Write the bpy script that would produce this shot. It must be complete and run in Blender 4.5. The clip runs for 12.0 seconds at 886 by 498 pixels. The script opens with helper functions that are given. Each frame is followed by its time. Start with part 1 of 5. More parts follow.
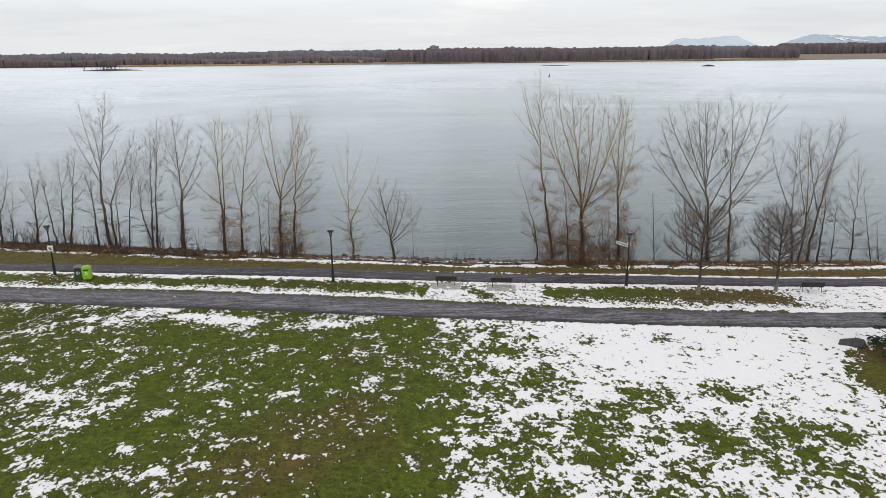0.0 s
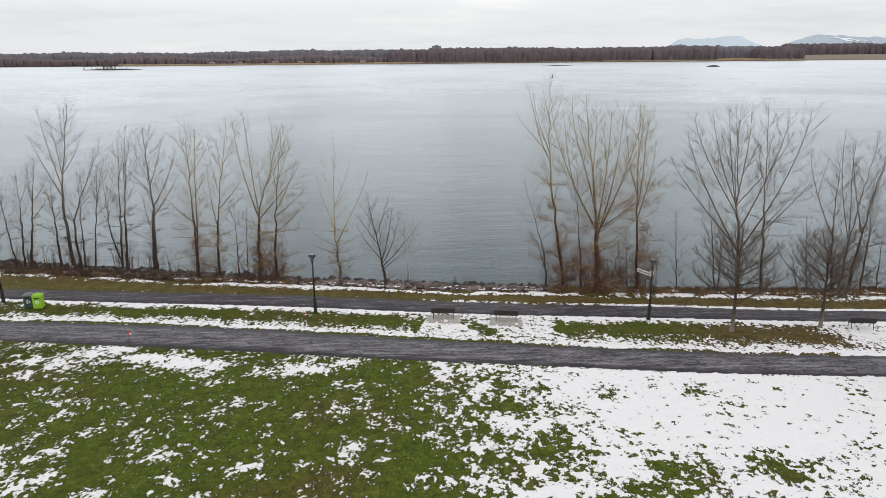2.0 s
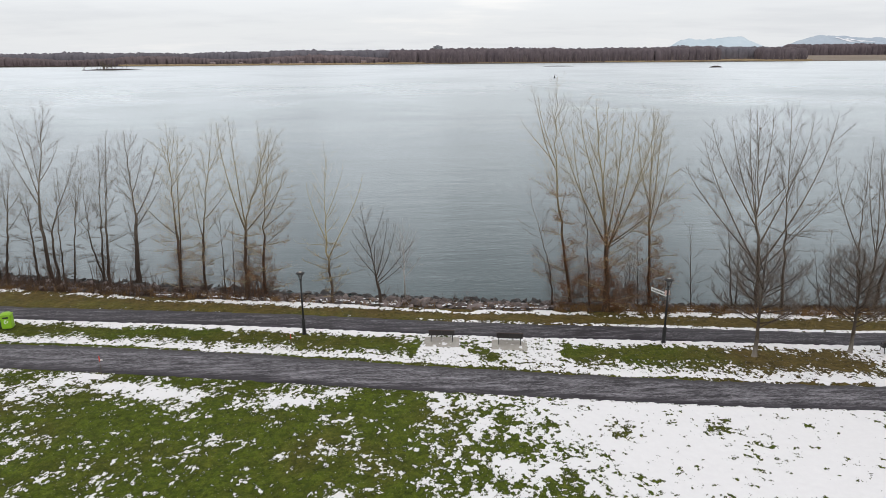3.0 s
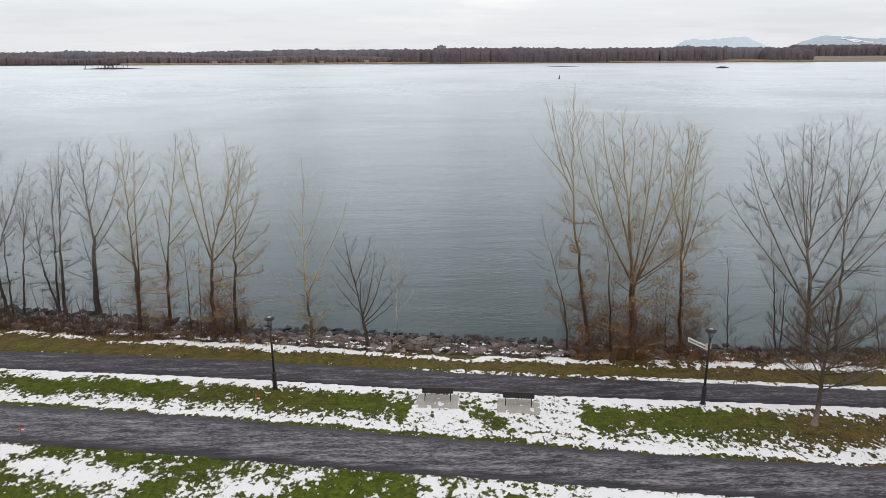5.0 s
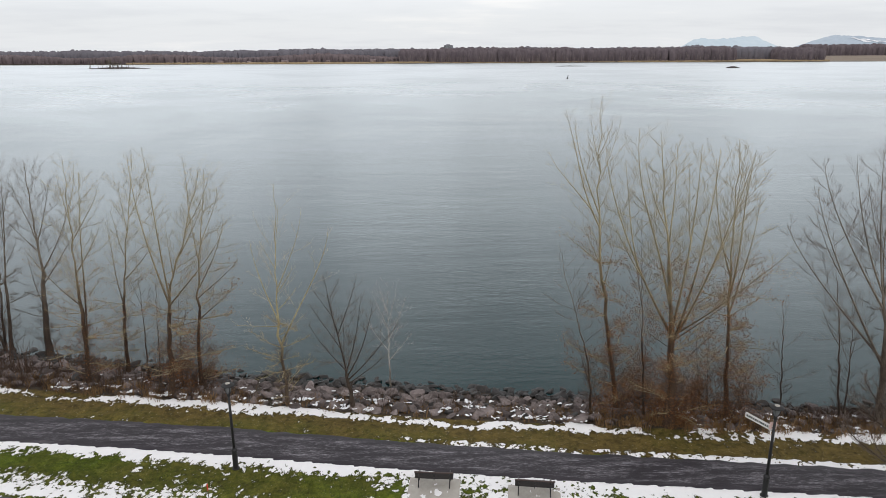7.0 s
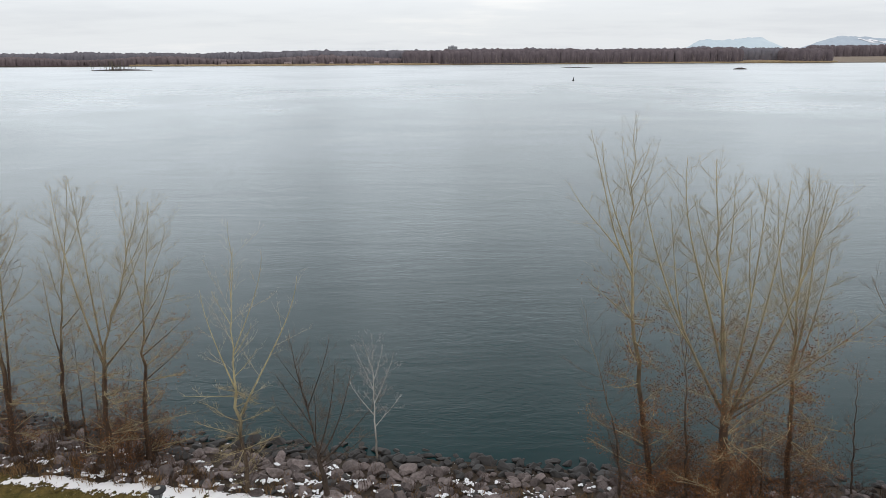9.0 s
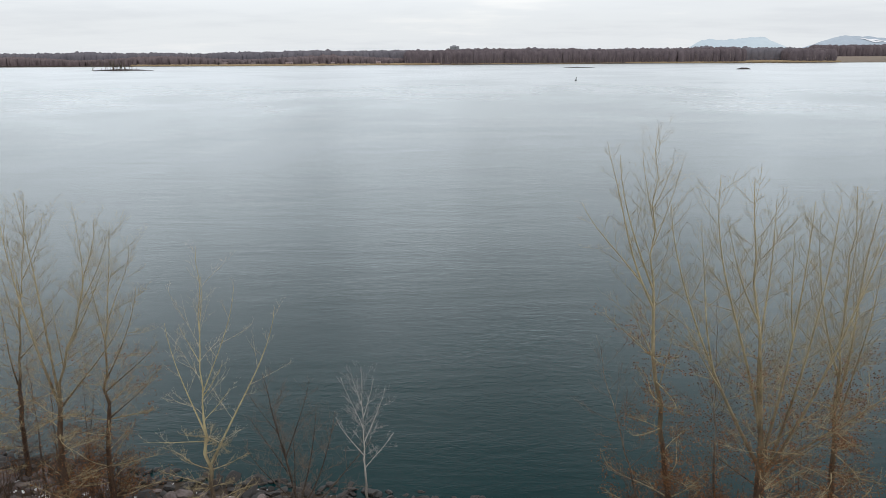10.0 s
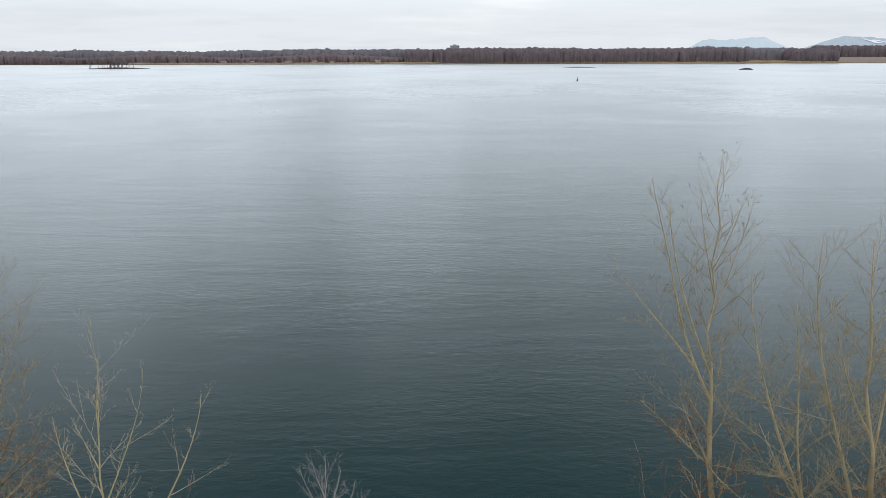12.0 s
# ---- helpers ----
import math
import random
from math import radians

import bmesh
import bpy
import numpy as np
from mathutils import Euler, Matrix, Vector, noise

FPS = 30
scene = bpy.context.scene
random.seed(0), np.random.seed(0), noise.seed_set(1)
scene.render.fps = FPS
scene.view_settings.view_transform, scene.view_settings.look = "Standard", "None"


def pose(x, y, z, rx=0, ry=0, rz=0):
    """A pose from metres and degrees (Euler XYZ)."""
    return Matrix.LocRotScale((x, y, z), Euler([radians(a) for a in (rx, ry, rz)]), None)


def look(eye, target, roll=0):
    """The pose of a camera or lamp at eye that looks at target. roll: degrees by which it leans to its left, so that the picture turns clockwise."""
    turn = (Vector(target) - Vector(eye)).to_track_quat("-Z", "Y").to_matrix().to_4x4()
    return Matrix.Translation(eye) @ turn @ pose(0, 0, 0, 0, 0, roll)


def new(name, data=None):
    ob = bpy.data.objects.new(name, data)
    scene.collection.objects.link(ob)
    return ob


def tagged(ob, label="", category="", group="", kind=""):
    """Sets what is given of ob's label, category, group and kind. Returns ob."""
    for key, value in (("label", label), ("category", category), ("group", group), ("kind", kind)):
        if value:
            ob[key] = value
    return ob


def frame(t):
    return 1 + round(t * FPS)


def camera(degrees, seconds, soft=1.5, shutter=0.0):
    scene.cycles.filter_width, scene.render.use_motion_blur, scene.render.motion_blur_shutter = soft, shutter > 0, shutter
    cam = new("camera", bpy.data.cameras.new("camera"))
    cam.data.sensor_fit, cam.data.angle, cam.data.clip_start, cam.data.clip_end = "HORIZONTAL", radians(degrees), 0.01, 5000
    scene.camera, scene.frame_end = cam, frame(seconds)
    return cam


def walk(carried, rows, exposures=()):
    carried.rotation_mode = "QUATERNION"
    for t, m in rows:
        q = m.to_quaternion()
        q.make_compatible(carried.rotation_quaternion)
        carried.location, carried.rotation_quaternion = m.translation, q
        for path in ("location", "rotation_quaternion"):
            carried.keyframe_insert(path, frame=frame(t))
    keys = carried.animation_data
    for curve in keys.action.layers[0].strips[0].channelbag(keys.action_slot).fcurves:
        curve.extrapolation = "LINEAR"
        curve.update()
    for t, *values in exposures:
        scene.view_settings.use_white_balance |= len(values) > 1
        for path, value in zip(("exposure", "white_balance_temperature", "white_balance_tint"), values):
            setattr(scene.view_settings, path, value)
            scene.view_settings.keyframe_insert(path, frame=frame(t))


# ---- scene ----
cam = camera(66.0, 12.0, soft=0.8)
PATH = [
    (0, (-0.386, -3.655, 19.801), (-0.188, 15.549, 14.218), -0.59),
    (0.5, (-0.260, -1.866, 19.805), (-0.079, 17.336, 14.217), -0.59),
    (1, (-0.136, -0.010, 19.818), (0.029, 19.191, 14.226), -0.56),
    (1.5, (-0.015, 1.902, 19.840), (0.138, 21.104, 14.248), -0.51),
    (2, (0.103, 3.862, 19.870), (0.243, 23.065, 14.282), -0.49),
    (2.5, (0.219, 5.858, 19.908), (0.342, 25.063, 14.325), -0.47),
    (3, (0.332, 7.883, 19.951), (0.438, 27.089, 14.371), -0.45),
    (5, (0.764, 16.120, 20.168), (0.786, 35.322, 14.576), -0.29),
    (5.5, (0.868, 18.183, 20.230), (0.849, 37.383, 14.631), -0.25),
    (6, (0.969, 20.237, 20.291), (0.900, 39.436, 14.686), -0.23),
    (6.5, (1.069, 22.281, 20.353), (0.954, 41.478, 14.744), -0.24),
    (7, (1.168, 24.310, 20.414), (1.003, 43.507, 14.806), -0.27),
    (9, (1.550, 32.252, 20.632), (1.259, 51.458, 15.059), -0.34),
    (9.5, (1.643, 34.194, 20.676), (1.322, 53.400, 15.104), -0.35),
    (10, (1.735, 36.121, 20.713), (1.392, 55.324, 15.136), -0.36),
    (10.5, (1.827, 38.034, 20.743), (1.469, 57.234, 15.153), -0.34),
    (11, (1.918, 39.938, 20.765), (1.557, 59.133, 15.161), -0.28),
    (11.5, (2.009, 41.835, 20.779), (1.659, 61.030, 15.172), -0.21),
    (12, (2.099, 43.732, 20.783), (1.765, 62.929, 15.183), -0.15),
]

# the camera's own white balance drifts cooler as the snow leaves the picture
BALANCE = [(0, 0, 6600, 11.5), (7, 0, 6560, 11.5), (9.5, 0, 6500, 10.6), (10.5, 0, 6440, 10.4), (12, 0, 6320, 10.4)]
walk(cam, [(t, look(eye, target, roll)) for t, eye, target, roll in PATH], BALANCE)

# ---- world: an overcast winter sky, and a wide soft sun behind the cloud ----
SUN_ELEV, SUN_TURN = 38.0, 150.0
world = bpy.data.worlds.new("overcast_sky")
scene.world = world
world.use_nodes = True
wt = world.node_tree
wt.nodes.clear()


def node(tree, kind, **settings):
    n = tree.nodes.new(kind)
    for key, value in settings.items():
        if key == "op":
            n.operation = value
        elif key == "blend":
            n.blend_type = value
        elif key == "data":
            n.data_type = value
        else:
            n.inputs[key.replace("_", " ")].default_value = value
    return n


def wire(tree, a, b):
    tree.links.new(a, b)


def maths(tree, op, a, b=0.0, c=0.0, clamp=False):
    n = tree.nodes.new("ShaderNodeMath")
    n.operation, n.use_clamp = op, clamp
    for k, v in enumerate((a, b, c)):
        if isinstance(v, (int, float)):
            n.inputs[k].default_value = v
        else:
            tree.links.new(v, n.inputs[k])
    return n.outputs[0]


def mixed(tree, fac, a, b, blend="MIX"):
    n = tree.nodes.new("ShaderNodeMix")
    n.data_type, n.blend_type = "RGBA", blend
    for k, v in ((0, fac), (6, a), (7, b)):
        if isinstance(v, (int, float)):
            n.inputs[k].default_value = v
        elif isinstance(v, tuple):
            n.inputs[k].default_value = (*v, 1.0)[:4]
        else:
            tree.links.new(v, n.inputs[k])
    return n.outputs[2]


def ramp(tree, fac, stops, smooth=False):
    n = tree.nodes.new("ShaderNodeValToRGB")
    n.color_ramp.interpolation = "EASE" if smooth else "LINEAR"
    e = n.color_ramp.elements
    while len(e) < len(stops):
        e.new(0.5)
    for k, (p, c) in enumerate(stops):
        e[k].position = p
        e[k].color = (c, c, c, 1) if isinstance(c, (int, float)) else (*c, 1)
    tree.links.new(fac, n.inputs[0])
    return n.outputs[0]


def noise_of(tree, vec, scale, detail=4.0, rough=0.55, stretch=None, distort=0.0, shift=(0, 0, 0)):
    if stretch:
        m = tree.nodes.new("ShaderNodeMapping")
        m.inputs["Scale"].default_value, m.inputs["Location"].default_value = stretch, shift
        tree.links.new(vec, m.inputs[0])
        vec = m.outputs[0]
    n = tree.nodes.new("ShaderNodeTexNoise")
    n.inputs["Scale"].default_value = scale
    n.inputs["Detail"].default_value = detail
    n.inputs["Roughness"].default_value = rough
    n.inputs["Distortion"].default_value = distort
    tree.links.new(vec, n.inputs["Vector"])
    return n.outputs["Fac"]


def build_world():
    geo = wt.nodes.new("ShaderNodeTexCoord").outputs["Generated"]
    sky = wt.nodes.new("ShaderNodeTexSky")
    sky.sky_type, sky.sun_disc = "NISHITA", False
    sky.sun_elevation, sky.sun_rotation = radians(SUN_ELEV), radians(SUN_TURN)
    sep = wt.nodes.new("ShaderNodeSeparateXYZ")
    wire(wt, geo, sep.inputs[0])
    up = maths(wt, "MAXIMUM", sep.outputs[2], 0.0)
    lift = maths(wt, "ADD", up, 0.10)
    flat = wt.nodes.new("ShaderNodeCombineXYZ")
    wire(wt, maths(wt, "DIVIDE", sep.outputs[0], lift), flat.inputs[0])
    wire(wt, maths(wt, "DIVIDE", sep.outputs[1], lift), flat.inputs[1])
    big = noise_of(wt, flat.outputs[0], 0.32, 5, 0.55, (1.0, 0.75, 1))
    fine = noise_of(wt, flat.outputs[0], 1.1, 5, 0.6, (0.8, 1.2, 1))
    cloud = maths(wt, "ADD", maths(wt, "MULTIPLY", big, 0.7), maths(wt, "MULTIPLY", fine, 0.3))
    shade = ramp(wt, cloud, [(0.34, (0.765, 0.80, 0.84)), (0.50, (0.84, 0.875, 0.905)), (0.64, (0.95, 0.965, 0.97))], True)
    # a brighter belt low in the sky, added to lighten the river's reflection
    high = maths(wt, "MULTIPLY_ADD", ramp(wt, up, [(0.03, 0.0), (0.16, 1.0), (0.42, 0.75), (0.8, 0.25)], True), LOW_SKY_GAIN, 1.0)
    glow = mixed(wt, 1.0, shade, ramp(wt, up, [(0.22, (1.0, 1.0, 1.0)), (0.60, (1.03, 0.992, 0.97))], True), "MULTIPLY")
    # upright bright and dark bands added to the sky, to streak the water
    street = noise_of(wt, geo, 1.0, 3, 0.5, SKY_BANDS, 0.0, (28.8, 23.4, 37.7))
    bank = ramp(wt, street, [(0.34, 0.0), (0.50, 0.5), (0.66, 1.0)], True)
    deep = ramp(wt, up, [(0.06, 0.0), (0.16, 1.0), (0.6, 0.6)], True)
    tone = maths(wt, "MULTIPLY_ADD", maths(wt, "MULTIPLY", maths(wt, "SUBTRACT", bank, 0.5), deep), BAND_DEPTH, 1.0)
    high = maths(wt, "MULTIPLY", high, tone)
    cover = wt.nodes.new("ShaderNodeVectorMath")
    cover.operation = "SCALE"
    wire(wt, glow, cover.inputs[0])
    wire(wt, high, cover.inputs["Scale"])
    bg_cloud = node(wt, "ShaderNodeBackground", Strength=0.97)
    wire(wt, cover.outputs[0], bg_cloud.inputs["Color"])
    bg_sky = node(wt, "ShaderNodeBackground", Strength=0.10)
    wire(wt, sky.outputs[0], bg_sky.inputs["Color"])
    mix = node(wt, "ShaderNodeMixShader", Fac=0.93)
    wire(wt, bg_sky.outputs[0], mix.inputs[1])
    wire(wt, bg_cloud.outputs[0], mix.inputs[2])
    out = wt.nodes.new("ShaderNodeOutputWorld")
    wire(wt, mix.outputs[0], out.inputs[0])


LOW_SKY_GAIN = 0.42
SKY_BANDS, BAND_DEPTH = (5.5, 1.0, 0.9), 0.32
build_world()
sun = new("sun", bpy.data.lights.new("sun", "SUN"))
sun.data.energy, sun.data.angle, sun.data.color = 0.35, radians(25), (1.0, 0.96, 0.90)
sun.matrix_world = look((40 * math.sin(radians(SUN_TURN)), 40 * math.cos(radians(SUN_TURN)), 40 * math.tan(radians(SUN_ELEV))), (0, 0, 0))

# ---- materials ----


def material(name):
    m = bpy.data.materials.new(name)
    m.use_nodes = True
    t = m.node_tree
    return m, t, t.nodes["Principled BSDF"], t.nodes.new("ShaderNodeTexCoord").outputs["Object"]


def bumped(t, bsdf, height, strength, distance=0.02):
    b = node(t, "ShaderNodeBump", Strength=strength, Distance=distance)
    wire(t, height, b.inputs["Height"])
    wire(t, b.outputs[0], bsdf.inputs["Normal"])
    return b


def plain(name, a, b, scale, rough=0.8, metal=0.0, bump=0.3, detail=5, dist=0.01, stretch=None, random_tone=0.0):
    """A surface that wanders between two colours at two scales, with a fine relief."""
    m, t, bsdf, vec = material(name)
    n1 = noise_of(t, vec, scale, detail, 0.6, stretch)
    n2 = noise_of(t, vec, scale * 7.3, 3, 0.6, stretch)
    f = maths(t, "ADD", maths(t, "MULTIPLY", n1, 0.65), maths(t, "MULTIPLY", n2, 0.35))
    col = mixed(t, ramp(t, f, [(0.33, 0.0), (0.67, 1.0)]), a, b)
    if random_tone:
        info = t.nodes.new("ShaderNodeObjectInfo").outputs["Random"]
        isle = t.nodes.new("ShaderNodeNewGeometry").outputs["Random Per Island"]
        r = maths(t, "FRACT", maths(t, "ADD", info, isle))
        tone = maths(t, "MULTIPLY_ADD", r, 2 * random_tone, 1 - random_tone)
        sc = t.nodes.new("ShaderNodeVectorMath")
        sc.operation = "SCALE"
        wire(t, col, sc.inputs[0])
        wire(t, tone, sc.inputs["Scale"])
        col = sc.outputs[0]
    wire(t, col, bsdf.inputs["Base Color"])
    bsdf.inputs["Roughness"].default_value, bsdf.inputs["Metallic"].default_value = rough, metal
    if rough > 0.75:
        bsdf.inputs["Specular IOR Level"].default_value = 0.15
    if bump:
        bumped(t, bsdf, n2, bump, dist)
    return m


def make_ground():
    """Lawn in late autumn under patches of thin snow; the cover comes from the mesh, its ragged rim from noise."""
    m, t, bsdf, vec = material("lawn_with_snow")
    cover = t.nodes.new("ShaderNodeAttribute")
    cover.attribute_name = "snow"
    dry = t.nodes.new("ShaderNodeAttribute")
    dry.attribute_name = "dry"
    n_big = noise_of(t, vec, 0.25, 5, 0.6)
    n_mid = noise_of(t, vec, 3.0, 5, 0.65)
    n_fine = noise_of(t, vec, 22.0, 4, 0.7)
    green = mixed(t, ramp(t, n_mid, [(0.3, 0), (0.7, 1)]), (0.043, 0.067, 0.005), (0.108, 0.141, 0.011))
    brown = mixed(t, ramp(t, n_mid, [(0.3, 0), (0.7, 1)]), (0.062, 0.044, 0.012), (0.126, 0.092, 0.025))
    d = maths(t, "ADD", dry.outputs["Fac"], maths(t, "MULTIPLY_ADD", n_big, 1.1, -0.55))
    d = maths(t, "ADD", d, maths(t, "MULTIPLY_ADD", n_mid, 0.5, -0.25), clamp=True)
    turf = mixed(t, d, green, brown)
    turf = mixed(t, 1.0, turf, ramp(t, n_fine, [(0.28, 0.36), (0.5, 1.0), (0.72, 1.62)]), "MULTIPLY")
    n_patch = noise_of(t, vec, 1.1, 4, 0.6)
    turf = mixed(t, 1.0, turf, ramp(t, n_patch, [(0.30, 0.70), (0.70, 1.30)]), "MULTIPLY")
    leafy = noise_of(t, vec, 11.0, 2, 0.5)
    turf = mixed(t, maths(t, "MULTIPLY", ramp(t, leafy, [(0.69, 0), (0.72, 1)]), 0.75), turf, (0.40, 0.36, 0.24))
    n_rag = noise_of(t, vec, 9.0, 4, 0.7)
    n_speck = noise_of(t, vec, 4.0, 2, 0.55, (1.0, 0.8, 1))
    soil = mixed(t, n_mid, (0.030, 0.023, 0.017), (0.075, 0.056, 0.040))
    turf = mixed(t, ramp(t, maths(t, "MULTIPLY", dry.outputs["Fac"], 0.5), [(0.50, 0), (0.58, 1)]), turf, soil)
    ragged = maths(t, "ADD", maths(t, "MULTIPLY_ADD", n_fine, 0.9, -0.45), maths(t, "MULTIPLY_ADD", n_rag, 1.6, -0.8))
    ragged = maths(t, "ADD", ragged, maths(t, "MULTIPLY_ADD", n_speck, 3.2, -1.6))
    # broken most where the cover is half gone
    c = cover.outputs["Fac"]
    broken = maths(t, "MULTIPLY_ADD", maths(t, "MULTIPLY", c, maths(t, "SUBTRACT", 1.0, c)), 3.2, 0.20)
    edge = maths(t, "MULTIPLY_ADD", ragged, broken, c)
    # turf darkens towards the rim of the snow
    turf = mixed(t, 1.0, turf, ramp(t, edge, [(0.06, 1.0), (0.38, 0.46)]), "MULTIPLY")
    fac = ramp(t, edge, [(0.46, 0), (0.54, 1)])
    snow = mixed(t, n_mid, (0.775, 0.775, 0.79), (0.855, 0.855, 0.866))
    wire(t, mixed(t, fac, turf, snow), bsdf.inputs["Base Color"])
    bsdf.inputs["Roughness"].default_value = 0.9
    bsdf.inputs["Specular IOR Level"].default_value = 0.2
    h = maths(t, "ADD", maths(t, "MULTIPLY", n_fine, 0.6), maths(t, "MULTIPLY", fac, 0.5))
    bumped(t, bsdf, h, 0.6, 0.04)
    return m


def make_asphalt(name, snow_amount):
    """Wet asphalt, dark and light in streaks along the way where slush was trodden and smeared."""
    m, t, bsdf, vec = material(name)
    n_streak = noise_of(t, vec, 1.0, 6, 0.65, (0.40, 2.6, 1))
    n_streak2 = noise_of(t, vec, 6.0, 6, 0.78, (0.55, 2.6, 1))
    n_fine = noise_of(t, vec, 60, 3, 0.6)
    base = mixed(t, ramp(t, n_streak, [(0.32, 0), (0.68, 1)]), (0.015, 0.013, 0.017), (0.054, 0.048, 0.057))
    base = mixed(t, 1.0, base, ramp(t, n_fine, [(0.3, 0.72), (0.7, 1.28)]), "MULTIPLY")
    s = maths(t, "ADD", maths(t, "MULTIPLY", n_streak2, 0.62), maths(t, "MULTIPLY", n_streak, 0.38))
    slush = ramp(t, s, [(0.50 - snow_amount * 0.1, 0.0), (0.60 - snow_amount * 0.1, 0.35), (0.74 - snow_amount * 0.1, 0.8)])
    across = t.nodes.new("ShaderNodeAttribute")
    across.attribute_name = "across"
    wander = maths(t, "ADD", across.outputs["Fac"], maths(t, "MULTIPLY_ADD", n_streak, 0.30, -0.15))
    slush = maths(t, "MULTIPLY", slush, ramp(t, wander, [(0.06, 0.05), (0.22, 1.0), (0.80, 1.0), (0.93, 0.15)]))
    wire(t, mixed(t, slush, base, (0.50, 0.49, 0.53)), bsdf.inputs["Base Color"])
    wire(t, maths(t, "MULTIPLY_ADD", n_streak, 0.5, 0.42), bsdf.inputs["Roughness"])
    bsdf.inputs["Specular IOR Level"].default_value = 0.3
    bumped(t, bsdf, maths(t, "ADD", n_fine, slush), 0.3, 0.008)
    return m


def make_water():
    """Cold green river with a light chop, in drifts of smoother and rougher water."""
    m, t, bsdf, vec = material("river_water")
    drift = noise_of(t, vec, 0.010, 6, 0.6, (1.0, 1.0, 1), 0.8)
    gust = noise_of(t, vec, 0.06, 4, 0.6, (0.4, 1.5, 1), 0.8)
    chop = noise_of(t, vec, 1.5, 4, 0.6, (0.6, 1.2, 1), 0.5)
    ripple = noise_of(t, vec, 5.0, 4, 0.6, (0.6, 1.2, 1), 0.5)
    calm = ramp(t, maths(t, "ADD", maths(t, "MULTIPLY", drift, 0.6), maths(t, "MULTIPLY", gust, 0.4)), [(0.42, 0.12), (0.62, 1.0)])
    swell = noise_of(t, vec, 0.30, 4, 0.65, (0.35, 1.3, 1), 0.6)
    h = maths(t, "ADD", maths(t, "MULTIPLY", chop, 0.7), maths(t, "MULTIPLY", ripple, 0.24))
    h = maths(t, "ADD", h, maths(t, "MULTIPLY", swell, 0.7))
    h = maths(t, "MULTIPLY", h, calm)
    # the open river is ruffled more than the water in the lee of the bank
    sep = t.nodes.new("ShaderNodeSeparateXYZ")
    wire(t, vec, sep.inputs[0])
    open_water = ramp(t, maths(t, "DIVIDE", sep.outputs[1], 1000.0), [(0.07, 0.0), (0.16, 0.5), (0.6, 1.0)], True)
    rough = maths(t, "ADD", maths(t, "MULTIPLY_ADD", calm, 0.08, 0.07), maths(t, "MULTIPLY", open_water, 0.20))
    relief = node(t, "ShaderNodeBump", Strength=0.42, Distance=0.15)
    wire(t, h, relief.inputs["Height"])
    deep = node(t, "ShaderNodeBsdfDiffuse")
    wire(t, mixed(t, drift, (0.0016, 0.021, 0.023), (0.003, 0.030, 0.033)), deep.inputs["Color"])
    shine = node(t, "ShaderNodeBsdfAnisotropic", Color=(0.895, 0.932, 0.953, 1.0))
    shine.distribution = "MULTI_GGX"
    wire(t, rough, shine.inputs["Roughness"])
    wire(t, relief.outputs[0], shine.inputs["Normal"])
    soft = node(t, "ShaderNodeBump", Strength=0.52, Distance=0.12)
    wire(t, h, soft.inputs["Height"])
    facing = node(t, "ShaderNodeLayerWeight", Blend=0.5)
    wire(t, soft.outputs[0], facing.inputs["Normal"])
    gloss = maths(t, "POWER", facing.outputs["Facing"], 4.15)
    gloss = maths(t, "MINIMUM", maths(t, "MULTIPLY", gloss, ramp(t, drift, [(0.35, 0.88), (0.65, 1.0)])), 0.90)
    both = t.nodes.new("ShaderNodeMixShader")
    wire(t, gloss, both.inputs[0])
    wire(t, deep.outputs[0], both.inputs[1])
    wire(t, shine.outputs[0], both.inputs[2])
    wire(t, both.outputs[0], t.nodes["Material Output"].inputs["Surface"])
    t.nodes.remove(bsdf)
    return m


GROUND = make_ground()
ASPHALT_NEAR = make_asphalt("wet_asphalt_drive", 0.42)
ASPHALT_FAR = make_asphalt("wet_asphalt_path", -0.05)
WATER = make_water()
STONE = plain("grey_stone", (0.064, 0.052, 0.050), (0.225, 0.190, 0.182), 2.2, 0.85, 0, 0.6, 6, 0.03, random_tone=0.45)
DARK_STONE = plain("dark_granite", (0.045, 0.043, 0.043), (0.10, 0.095, 0.092), 3, 0.8, 0, 0.5, 6, 0.03)
WET_STONE = plain("wet_stone", (0.010, 0.009, 0.009), (0.030, 0.027, 0.025), 2.2, 0.62, 0, 0.5, 6, 0.03, random_tone=0.3)


def ageing_bark(name, old_a, old_b, young_a, young_b, low, high):
    """Furrowed brown bark on the old wood, smooth lighter bark on the young wood higher up."""
    m, t, bsdf, vec = material(name)
    n1 = noise_of(t, vec, 4, 5, 0.6, (1, 1, 0.25))
    n2 = noise_of(t, vec, 26, 4, 0.6, (1, 1, 0.2))
    f = ramp(t, maths(t, "ADD", maths(t, "MULTIPLY", n1, 0.6), maths(t, "MULTIPLY", n2, 0.4)), [(0.34, 0.0), (0.66, 1.0)])
    sep = t.nodes.new("ShaderNodeSeparateXYZ")
    wire(t, vec, sep.inputs[0])
    z = maths(t, "ADD", sep.outputs[2], maths(t, "MULTIPLY_ADD", n1, 3.0, -1.5))
    age = maths(t, "DIVIDE", maths(t, "SUBTRACT", z, low), high - low, clamp=True)
    wire(t, mixed(t, age, mixed(t, f, old_a, old_b), mixed(t, f, young_a, young_b)), bsdf.inputs["Base Color"])
    bsdf.inputs["Roughness"].default_value = 0.88
    bsdf.inputs["Specular IOR Level"].default_value = 0.15
    bumped(t, bsdf, n2, 0.6, 0.02)
    return m


